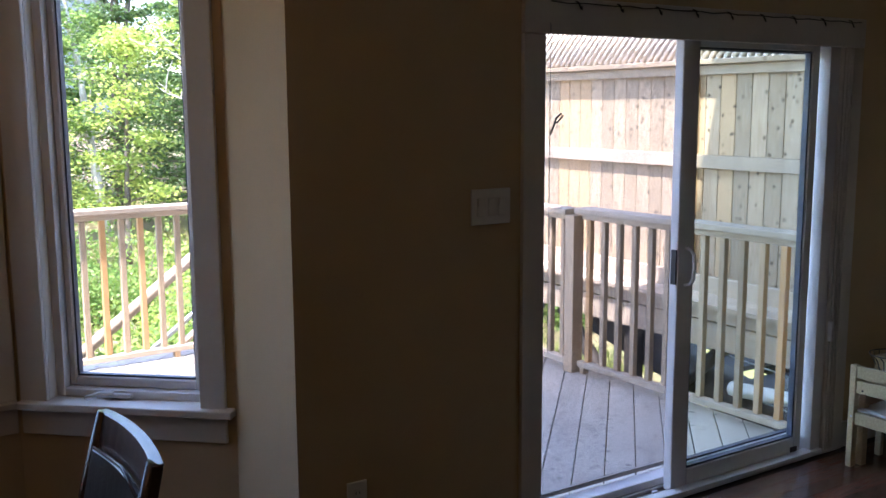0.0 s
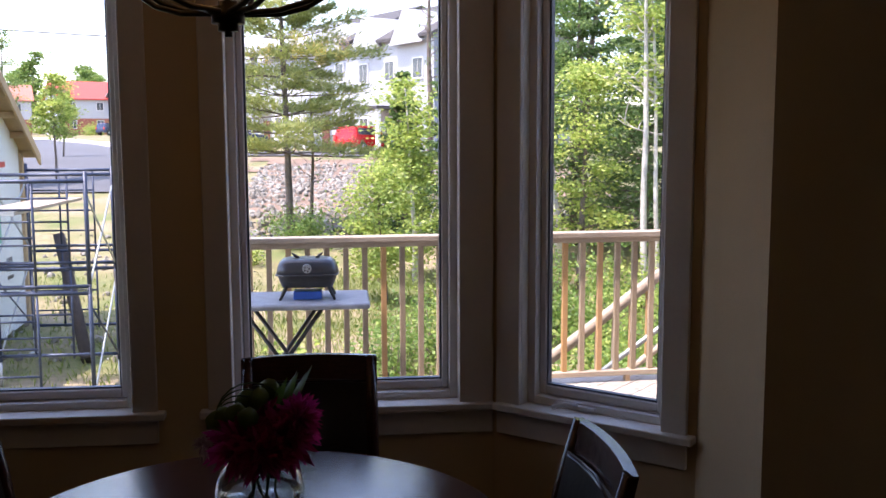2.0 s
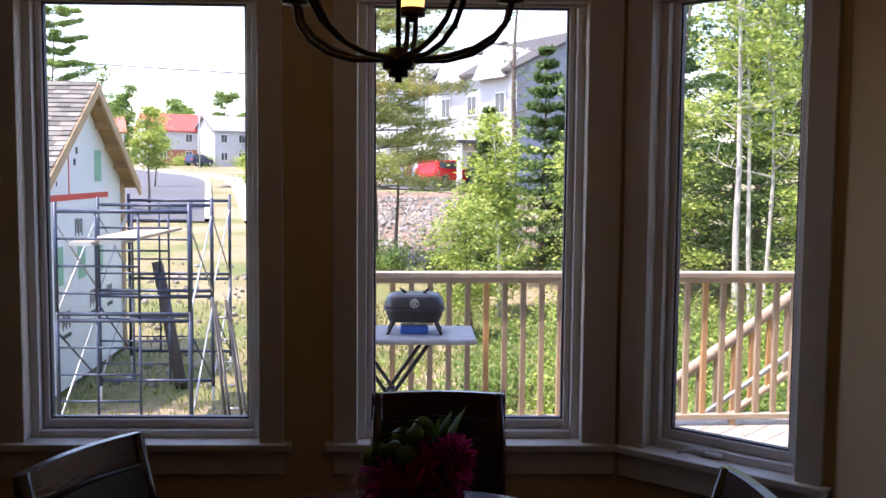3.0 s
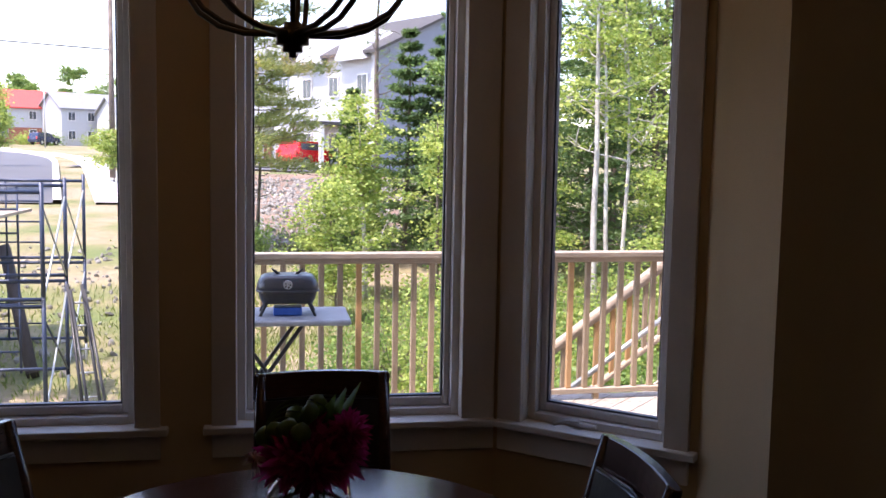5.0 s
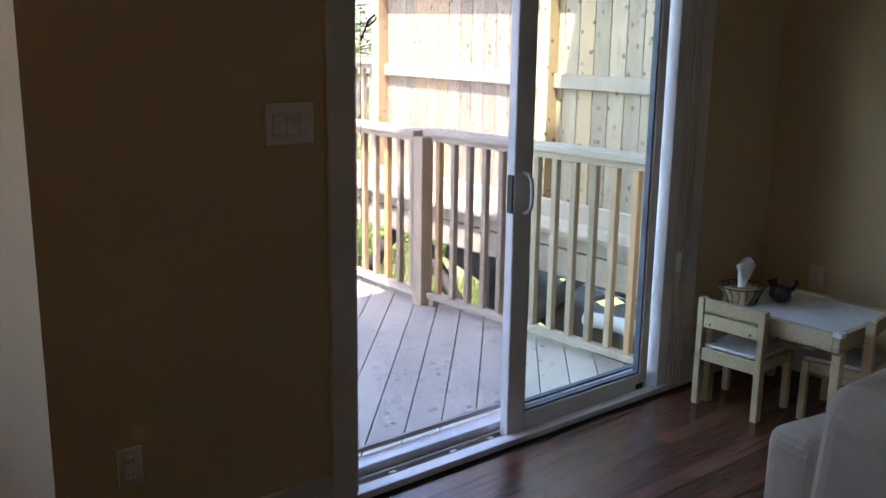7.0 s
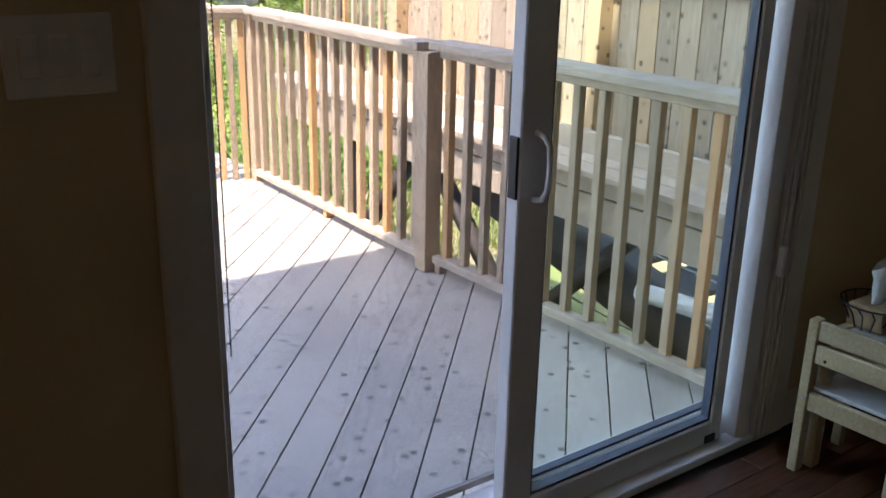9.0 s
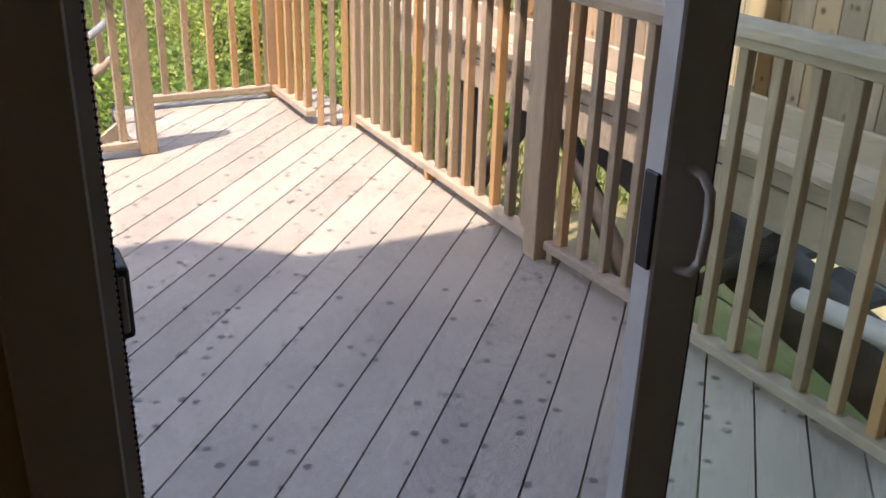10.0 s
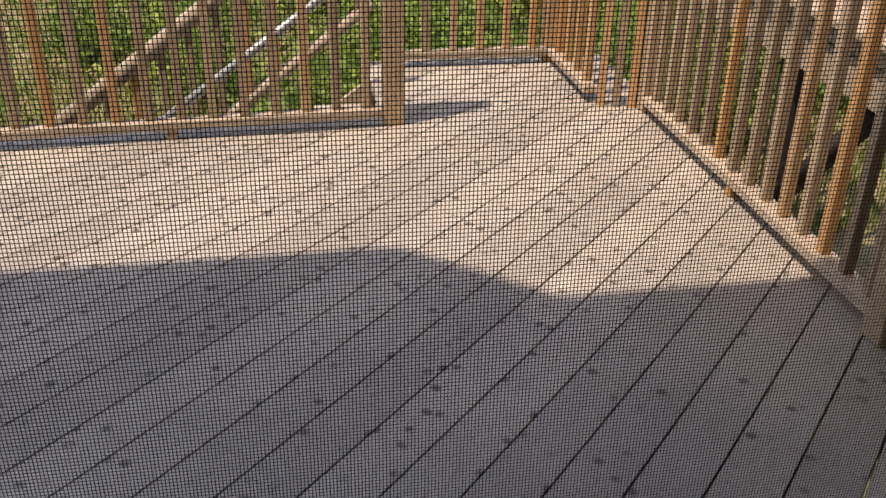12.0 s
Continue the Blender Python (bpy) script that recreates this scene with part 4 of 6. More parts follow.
def deck():
    d = thing("deck", (0, 0, 0), "weathered grey wooden deck with diagonal boards", "deck", kind="structure")
    ua, ub = math.sin(radians(46.6)), math.cos(radians(46.6))
    pitch, gap = 0.151, 0.0065
    R1 = [(-3.45, 0.21), (2.06, 0.21), (2.06, 4.07), (-3.45, 4.07)]
    R2 = [(0.70, 4.074), (2.0, 4.074), (2.0, 4.90), (0.70, 4.90)]
    for R in (R1, R2):
        for k in range(-60, 60):
            c0 = 0.0736 + gap / 2 + k * pitch
            poly = clip(clip(R, ua, -ub, c0 + pitch - gap), -ua, ub, -c0)
            if len(poly) >= 3:
                lo = prism(bmesh.new(), poly, DZ - 0.036, DZ)
                part("deck_board", lo, M_DECK, d)
    rim = bmesh.new()
    box(rim, -3.45, 4.076, DZ - 0.25, 0.69, 4.115, DZ - 0.04)
    box(rim, 2.03, 0.21, DZ - 0.25, 2.07, 4.07, DZ - 0.04)
    box(rim, 0.70, 4.90, DZ - 0.25, 2.0, 4.94, DZ - 0.002)
    part("rim_joist", rim, M_RAILH, d)
    j = bmesh.new()
    for k in range(14):
        x = -3.4 + k * 0.4
        box(j, x, 0.22, DZ - 0.22, x + 0.038, 4.07, DZ - 0.042)
    part("joists", j, M_RAILH, d)
    for x in (-3.4, -1.6, 0.0, 1.95):
        part("support_post", B(x, 3.9, -1.7, x + 0.1, 4.0, DZ - 0.23), M_RAILV, d)
    for x, y in ((0.75, 4.8), (1.9, 4.8), (1.95, 0.4)):
        part("support_post", B(x, y, -1.7, x + 0.1, y + 0.1, DZ - 0.23), M_RAILV, d)
    a = "cedar deck railing with square balusters and flat handrail"
    railing("deck_railing", (-3.36, 3.77), (0.68, 3.985), a, blocks=(3.13, 0.8), ends=(True, False))
    lp = tagged(part("newel_post", B(-0.045, -0.045, DZ, 0.045, 0.045, 1.0, 0.004), M_RAILV), "square cedar newel post at the stair opening", "post")
    lp.matrix_world = pose(0.735, 4.0, 0)
    railing("deck_railing", (0.80, 4.83), (1.66, 4.83), a)
    railing("deck_railing", (1.71, 4.80), (1.71, 4.16), a)
    railing("deck_railing", (1.935, 3.98), (1.925, 2.11), a, blocks=(0.9,))
    railing("deck_railing", (1.945, 2.01), (2.03, 0.28), a, top=1.003, blocks=(0.02,))
    railing("deck_railing", (1.71, 4.14), (1.91, 4.06), a, bottom=False, spacing=0.07)
    for x, y in ((1.70, 4.86), (1.945, 4.03), (1.91, 2.06)):
        pp = tagged(part("corner_post", B(-0.045, -0.045, DZ, 0.045, 0.045, 0.951, 0.004), M_RAILV), "square cedar railing post on the deck", "post")
        pp.matrix_world = pose(x, y, 0)


def stairs():
    s = thing("deck_stairs", (0, 0, 0), "wooden stairs going down from the deck with sloping handrail", "stairs")
    for k in range(7):
        part("tread", B(0.42 - 0.25 * k, 4.12, DZ - 0.18 * (k + 1) - 0.038, 0.70 - 0.25 * k, 4.78, DZ - 0.18 * (k + 1), 0.004), M_DECK, s)
    for y in (4.085, 4.785):
        bm = bmesh.new()
        q = [(0.72, -0.16), (0.72, -0.42), (-1.25, -1.84), (-1.25, -1.58)]
        a = [bm.verts.new((x, y, z)) for x, z in q]
        b = [bm.verts.new((x, y + 0.036, z)) for x, z in q]
        bm.faces.new(a)
        bm.faces.new(b[::-1])
        for i in range(4):
            bm.faces.new((a[i], b[i], b[(i + 1) % 4], a[(i + 1) % 4]))
        part("stringer", bm, M_RAILH, s)
    y = 4.84
    p0, p1 = Vector((0.74, y, 0.84)), Vector((-1.25, y, -0.65))
    part("stair_handrail", tube(bmesh.new(), [p0, p1], 0.05, 4), M_RAILH, s)
    part("stair_bottom_rail", tube(bmesh.new(), [p0 - Vector((0, 0, 0.62)), p1 - Vector((0, 0, 0.62))], 0.032, 4), M_RAILH, s)
    me = mesh_of("stair_baluster", B(-0.019, -0.019, -0.62, 0.019, 0.019, 0.0, 0.003), M_RAILV)
    for k in range(14):
        share("stair_baluster", me, s, Matrix.Translation(p0.lerp(p1, (k + 0.5) / 14)))
    part("stair_post", B(-1.30, y - 0.045, -1.7, -1.21, y + 0.045, -0.55), M_RAILV, s)
    part("stair_pipe_rail", tube(bmesh.new(), [(0.70, 4.5, 0.50), (-0.45, 4.5, -0.34)], 0.022, 10), M_GALV, s, "grey metal pipe rail")


def barbecue():
    t = thing("folding_table", (-2.635, 3.1, DZ), "plastic folding table, dappled shade in its grey top, crossed black legs", "table")
    # top's colour is darkened and mottled to stand for dappled shade
    part("tabletop", B(-0.55, -0.27, 0.765, 0.52, 0.27, 0.80, 0.018, seg=3), plain("shade_dappled_plastic", (0.34, 0.345, 0.36), 0.5, var=0.25, scale=14), t)
    for y in (-0.19, 0.19):
        part("leg", T([(-0.30, y, 0.0), (0.24, y, 0.77)], 0.013, seg=8), M_BLACK, t)
        part("leg", T([(0.30, y * 0.86, 0.0), (-0.24, y * 0.86, 0.77)], 0.013, seg=8), M_BLACK, t)
    part("spreader", T([(0.0, -0.19, 0.4), (0.0, 0.19, 0.4)], 0.010, seg=8), M_BLACK, t)
    b = thing("tabletop_grill", (-2.488, 3.1, DZ + 0.80), "small dark enamel charcoal grill with round vent", "grill")
    en = plain("grey_enamel", (0.06, 0.062, 0.07), 0.3, 0.2, var=0.15, bumps=0.03)

    def shell(w, dpt, z0, z1, inset):
        bm = bmesh.new()
        n, rows = 28, []
        for k in range(6):
            u = k / 5
            s = 1 - inset * (1 - math.cos(u * math.pi / 2)) if inset > 0 else 1 + inset * (1 - math.sin(u * math.pi / 2))
            z = z0 + (z1 - z0) * math.sin(u * math.pi / 2) if inset > 0 else z0 + (z1 - z0) * u
            row = []
            for j in range(n):
                a = 2 * math.pi * j / n
                cx, sy = math.cos(a), math.sin(a)
                row.append(bm.verts.new((math.copysign(abs(cx) ** 0.45, cx) * w / 2 * s, math.copysign(abs(sy) ** 0.45, sy) * dpt / 2 * s, z)))
            rows.append(row)
        for p, q in zip(rows, rows[1:]):
            for j in range(n):
                bm.faces.new((p[j], p[(j + 1) % n], q[(j + 1) % n], q[j])).smooth = True
        bm.faces.new(rows[0][::-1])
        bm.faces.new(rows[-1])
        return bm
    part("lid", shell(0.375, 0.27, 0.155, 0.245, 0.32), en, b)
    part("bowl", shell(0.355, 0.255, 0.075, 0.155, -0.14), M_BLACK, b)
    part("rim", shell(0.385, 0.28, 0.148, 0.158, 0.02), en, b)
    v = part("vent", T([(0, -0.128, 0.196), (0, -0.142, 0.194)], 0.027, seg=24), M_STEEL, b, "round silver vent")
    for k in range(5):
        a = k * 1.2566
        part("vent_hole", T([(0.015 * math.cos(a), -0.1405, 0.194 + 0.015 * math.sin(a)), (0.015 * math.cos(a), -0.1435, 0.194 + 0.015 * math.sin(a))], 0.006, seg=10), M_BLACK, v)
    for s in (-1, 1):
        part("lid_clip", T([(s * 0.055, 0, 0.243), (s * 0.075, -0.01, 0.262), (s * 0.095, -0.01, 0.278)], [0.011, 0.009, 0.004], 6), M_BLACK, b)
        for y in (-0.09, 0.09):
            part("leg", T([(s * 0.12, y, 0.09), (s * 0.165, y * 1.2, 0.0)], [0.011, 0.009], 6), M_BLACK, b)
    x = tagged(part("blue_box", B(-0.085, -0.05, 0, 0.085, 0.08, 0.05, 0.006), plain("blue_plastic", (0.03, 0.12, 0.5), 0.35)), "blue plastic box under the grill", "box")
    x.matrix_world = pose(-2.488, 3.06, DZ + 0.80)


def neighbour_side():
    n = thing("neighbour_deck", (0, 0, 0), "neighbouring raised wooden deck with layered fascia boards", "deck")
    for x0, z0, z1 in ((2.76, 0.02, 0.20), (2.74, 0.215, 0.30), (2.98, 0.33, 0.46)):
        part("fascia_board", B(x0, -1.8, z0, x0 + 0.038, 5.4, z1, 0.004), M_RAILH, n)
    for k in range(4):
        x = 2.70 + k * 0.146
        part("deck_board", B(x, -1.8, 0.302, x + 0.139, 5.4, 0.338 if k else 0.336, 0.003), M_RAILH, n)
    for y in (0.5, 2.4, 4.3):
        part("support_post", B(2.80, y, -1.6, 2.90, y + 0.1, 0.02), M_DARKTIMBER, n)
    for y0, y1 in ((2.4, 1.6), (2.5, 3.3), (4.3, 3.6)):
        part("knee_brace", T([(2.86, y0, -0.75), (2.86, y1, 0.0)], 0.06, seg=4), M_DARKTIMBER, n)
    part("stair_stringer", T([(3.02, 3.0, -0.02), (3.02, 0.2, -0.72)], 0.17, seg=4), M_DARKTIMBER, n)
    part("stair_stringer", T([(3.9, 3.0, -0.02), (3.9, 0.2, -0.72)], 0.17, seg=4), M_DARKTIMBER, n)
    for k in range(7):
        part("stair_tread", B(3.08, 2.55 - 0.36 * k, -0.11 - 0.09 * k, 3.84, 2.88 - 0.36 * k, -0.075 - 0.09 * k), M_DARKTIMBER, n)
    for k in range(5):
        part("wire", T([(2.93, 2.5 - 0.1 * k, 0.0 - 0.24 * k), (2.93, 0.9 - 0.1 * k, -0.1 - 0.24 * k)], 0.006, seg=5), M_GALV, n)
    part("downpipe", T([(2.85, 1.5, -0.25), (2.85, 0.75, -0.18), (2.85, 0.4, -0.5)], 0.05, seg=10), M_KTOP, n, "white drain pipe")
    f = thing("privacy_fence", (0, 0, 0), "tall cedar privacy fence with horizontal rails", "fence")
    X = 3.27
    k = 0
    y = -1.86
    me = mesh_of("fence_board", B(0.0, 0.002, 0.34, 0.02, 0.138, 1.93, 0.003), M_FENCE)
    while y < 4.3:
        share("fence_board", me, f, pose(X, y, 0))
        y += 0.14
    for y in (4.33, 2.30, 0.25, -1.80):
        part("fence_post", B(X - 0.10, y - 0.05, 0.34, X - 0.002, y + 0.05, 1.95, 0.004), M_FENCE, f)
    for a, b in ((-1.75, 0.20), (0.30, 2.25), (2.35, 4.28)):
        part("fence_rail", B(X - 0.04, a, 1.20, X - 0.001, b, 1.30, 0.004), M_RAILH, f)
        part("fence_rail", B(X - 0.04, a, 1.88, X - 0.001, b, 1.95, 0.004), M_RAILH, f)
    part("fence_cap", B(X - 0.10, -1.86, 1.952, X + 0.05, 4.40, 1.99, 0.004), M_FENCE, f)
    for k in range(92):
        for s in (-1, 1):
            a0 = -2.0 + k * 0.07
            p, q = (a0, a0 + 0.30) if s > 0 else (a0 + 0.30, a0)
            if min(p, q) > -1.86 and max(p, q) < 4.42:
                part("lattice_slat", T([(X - 0.01 + 0.008 * s, p, 2.0), (X - 0.01 + 0.008 * s, q, 2.30)], [0.021, 0.021], 4), M_LATT, f)
    part("lattice_cap", B(X - 0.03, -1.86, 2.30, X + 0.02, 4.40, 2.345, 0.003), M_LATT, f)
    g = railing("neighbour_railing", (3.27, 4.45), (3.27, 5.9), "neighbouring deck railing with square balusters", top=1.32, bottom=False)
    h = thing("neighbour_house", (0, 0, 0), "neighbouring house with pale grey shingled roof", "house")
    part("wall", B(7.6, -2.0, -1.5, 13, 8.0, 1.85), M_WHITEWALL, h)
    bm = bmesh.new()
    q = [bm.verts.new(v) for v in ((7.2, -2.4, 1.8), (7.2, 8.4, 1.8), (10.3, 8.4, 4.4), (10.3, -2.4, 4.4), (13.4, -2.4, 1.8), (13.4, 8.4, 1.8))]
    bm.faces.new((q[0], q[3], q[2], q[1]))
    bm.faces.new((q[4], q[5], q[2], q[3]))
    bm.faces.new((q[0], q[4], q[3]))
    bm.faces.new((q[1], q[2], q[5]))
    bm.faces.new((q[0], q[1], q[5], q[4]))
    part("roof", bm, M_GREYROOF, h)


# ---- ground ----


def ground_z(x, y):
    s = min(1, max(0, (y - 14) / 36))
    z = -1.5 + 2.2 * s + 0.02 * max(0, y - 50)
    z += 0.12 * noise.noise((x * 0.12, y * 0.12, 0)) * min(1, max(0, (y - 6) / 8))
    w = min(1, max(0, (x - 2) / 14)) * min(1, max(0, (y - 9) / 8))
    return z + 1.2 * w * (1 - s)


def sheet(name, xs, ys, material, lift=0.0, keep=None):
    bm = bmesh.new()
    g = [[bm.verts.new((x, y, ground_z(x, y) + lift)) for x in xs] for y in ys]
    for j in range(len(ys) - 1):
        for i in range(len(xs) - 1):
            if keep is None or keep((xs[i] + xs[i + 1]) / 2, (ys[j] + ys[j + 1]) / 2):
                bm.faces.new((g[j][i], g[j][i + 1], g[j + 1][i + 1], g[j + 1][i])).smooth = True
    for v in [v for v in bm.verts if not v.link_faces]:
        bm.verts.remove(v)
    return part(name, bm, material)


def ground():
    xs = [-900, -400, -200, -120] + [-80 + 2 * k for k in range(81)] + [120, 200, 400, 900]
    ys = [-300, -60, -10, 0] + [2 + 1.5 * k for k in range(60)] + [100, 110, 125, 150, 200, 300, 500, 1500]
    m, nt, b = nodes_of("lawn_and_field")
    c1 = ramp(nt, noise_tex(nt, 0.35, 5), [(0.35, (0.15, 0.19, 0.055)), (0.47, (0.26, 0.235, 0.11)), (0.58, (0.36, 0.285, 0.19))])
    c2 = ramp(nt, noise_tex(nt, 7, 4, 0.7), [(0.3, (0.45, 0.48, 0.4)), (0.7, (0.95, 0.9, 0.85))])
    nt.links.new(mixed(nt, c1, c2, 1.0, "MULTIPLY"), b.inputs["Base Color"])
    b.inputs["Roughness"].default_value = 0.95
    bump(nt, b, noise_tex(nt, 14, 4, 0.7), 0.6, 0.05)
    tagged(sheet("ground", xs, ys, m), "patchy green lawn and rough ground", "ground", kind="structure")
    tagged(sheet("soil_bank", [-22 + 1.0 * k for k in range(40)], [23 + 1.0 * k for k in range(30)], M_SOIL, 0.05,
                 lambda x, y: 25 + 2 * math.sin(x) < y < 49 + 1.2 * math.sin(x * 0.7) and -6.0 + 0.8 * math.sin(y) < x < 8), "bank of reddish bare soil", "soil", kind="structure")
    # street on the left, reached past the scaffold
    def road_x(y):
        return -15.5 - 0.22 * (y - 40) - 0.004 * max(0, y - 60) ** 2
    bm, bk, bs = bmesh.new(), bmesh.new(), bmesh.new()
    for tgt, off0, off1, lift in ((bm, -14.0, 3.5, 0.06), (bk, 3.5, 3.8, 0.18), (bs, 5.0, 6.6, 0.10)):
        prev = None
        for k in range(40):
            y = 34 + 2.2 * k
            r = road_x(y)
            row = [tgt.verts.new((r + o, y, ground_z(r + 3.5, y) + lift)) for o in (off0, off1)] + [tgt.verts.new((r + o, y, ground_z(r + 3.5, y) - 0.3)) for o in (off1, off0)]
            if prev:
                for i in range(4):
                    tgt.faces.new((prev[i], prev[(i + 1) % 4], row[(i + 1) % 4], row[i]))
            prev = row
    structure("road", bm, M_ASPHALT, "grey asphalt street bending away between houses", "road")
    structure("kerb", bk, M_CONCRETE, "pale concrete kerb along the street", "kerb")
    structure("pavement", bs, M_CONCRETE, "pale concrete sidewalk beside the street", "pavement")
    tagged(sheet("street_across", [-14 + 2 * k for k in range(8)], [52, 54, 57, 60], M_ASPHALT, 0.07), "grey asphalt street in front of the townhouses", "road", kind="structure")


def rocks():
    rng = random.Random(8)
    vs, fs = [], []
    ico = bmesh.new()
    bmesh.ops.create_icosphere(ico, subdivisions=1, radius=1)
    iv = [v.co.copy() for v in ico.verts]
    idx = [[v.index for v in f.verts] for f in ico.faces]
    ico.free()
    for k in range(6400):
        y = rng.uniform(23, 45)
        x = rng.uniform(-6.0, 5)
        s = rng.choice((0.04, 0.05, 0.06, 0.08, 0.1, 0.14))
        if k > 5900:
            x, y, s = rng.uniform(-10, -4), rng.uniform(11, 24), s * 0.6
        rot = Euler([rng.uniform(0, 6) for _ in range(3)]).to_matrix()
        c = Vector((x, y, ground_z(x, y) + s * 0.25))
        o = len(vs)
        for v in iv:
            vs.append(tuple(c + rot @ Vector((v.x * s * 1.3, v.y * s, v.z * s * 0.7)) * rng.uniform(0.8, 1.15)))
        fs += [tuple(o + i for i in f) for f in idx]
    me = bpy.data.meshes.new("rocks")
    me.from_pydata(vs, [], fs)
    m, nt, b = nodes_of("scattered_rock")
    geo = nt.nodes.new("ShaderNodeNewGeometry")
    c = ramp(nt, geo.outputs["Random Per Island"], [(0, (0.12, 0.108, 0.088)), (0.5, (0.19, 0.175, 0.145)), (1, (0.31, 0.29, 0.25))])
    nt.links.new(c, b.inputs["Base Color"])
    b.inputs["Roughness"].default_value = 0.9
    me.materials.append(m)
    tagged(new("rocks", me), "scattered grey boulders on the bank", "rocks", kind="stuff")


# ---- plants ----


def cards(name, pts, size, material, parent, rng, flat=0.3, ratio=0.6, dirs=None):
    """Small leaf blades at points, each a bent four-sided blade."""
    n = len(pts)
    P = np.asarray(pts, dtype=float)
    g = np.random.default_rng(rng.randrange(1 << 30))
    d = g.normal(size=(n, 3))
    if dirs is not None:
        d = d * 0.45 + np.asarray(dirs)
    else:
        d[:, 2] *= flat
    d /= np.linalg.norm(d, axis=1)[:, None] + 1e-9
    s = np.cross(d, g.normal(size=(n, 3)))
    s /= np.linalg.norm(s, axis=1)[:, None] + 1e-9
    l = size * g.uniform(0.6, 1.25, (n, 1))
    w = l * ratio * 0.5
    nor = np.cross(d, s) * l * 0.12
    V = np.stack([P, P + d * l * 0.5 + s * w + nor, P + d * l, P + d * l * 0.5 - s * w + nor], 1).reshape(-1, 3)
    F = np.arange(4 * n).reshape(-1, 4)
    me = bpy.data.meshes.new(name)
    me.vertices.add(4 * n)
    me.vertices.foreach_set("co", V.ravel())
    me.loops.add(4 * n)
    me.loops.foreach_set("vertex_index", F.ravel().astype(np.int32))
    me.polygons.add(n)
    me.polygons.foreach_set("loop_start", (np.arange(n) * 4).astype(np.int32))
    me.polygons.foreach_set("loop_total", np.full(n, 4, dtype=np.int32))
    me.update(calc_edges=True)
    me.materials.append(material)
    ob = new(name, me)
    ob.parent = parent
    return ob


def limb(bm, p, d, length, r, rng, n=5, bend=0.25, rise=0.0):
    pts, rs = [Vector(p)], [r]
    d = Vector(d).normalized()
    for k in range(n):
        d = (d + Vector((rng.uniform(-bend, bend), rng.uniform(-bend, bend), rng.uniform(-bend, bend) + rise))).normalized()
        pts.append(pts[-1] + d * length / n)
        rs.append(r * (1 - 0.85 * (k + 1) / n))
    tube(bm, pts, rs, 6)
    return pts


def broadleaf(x, y, h, spread, leaves, size, mat, bark, seed, label, clear=0.3, lean=0.05, group="", stems=1, twiggy=1.0, thick=1.0, puff=1.0):
    rng = random.Random(seed)
    z = ground_z(x, y) - 0.05
    t = thing("tree", (x, y, z), label, "tree", group)
    bm = bmesh.new()
    pts = []
    for s in range(stems):
        d = Vector((rng.uniform(-lean, lean) + 0.12 * (s - (stems - 1) / 2), rng.uniform(-lean, lean), 1))
        hh = h * (1 - 0.15 * s)
        tr = limb(bm, (0.15 * s, 0, 0), d, hh, 0.016 * thick * h * (0.75 if s else 1), rng, 8, 0.06, 0.05)
        for k in range(int(16 * twiggy)):
            u = clear + (1 - clear) * (k + rng.random()) / (16 * twiggy)
            a = rng.uniform(0, 6.28)
            i = min(7, int(u * 8))
            p = tr[i].lerp(tr[i + 1], u * 8 - i)
            ln = spread * (1.15 - 0.75 * u) * rng.uniform(0.55, 1.2)
            b = limb(bm, p, (math.cos(a), math.sin(a), rng.uniform(0.05, 0.6)), ln, 0.004 * h * (1.2 - u), rng, 5, 0.3, 0.05)
            pts += [(q, 0.22 + 0.28 * rng.random()) for q in b[2:]]
            for j in range(3):
                q = b[rng.randrange(2, 6)]
                bb = limb(bm, q, (rng.uniform(-1, 1), rng.uniform(-1, 1), rng.uniform(-0.2, 0.6)), ln * 0.45, 0.0018 * h, rng, 3, 0.3)
                pts += [(w, 0.2 + 0.2 * rng.random()) for w in bb[1:]]
    part("trunk", bm, bark, t)
    per = max(1, leaves // max(1, len(pts)))
    P = []
    for q, r in pts:
        r *= puff
        if rng.random() < 0.5:
            continue
        for k in range(int(per * rng.uniform(0.6, 2.8))):
            P.append((q.x + rng.gauss(0, r * 0.66), q.y + rng.gauss(0, r * 0.66), q.z + rng.gauss(0, r * 0.24)))
    cards("crown", P, size, mat, t, rng)
    return t


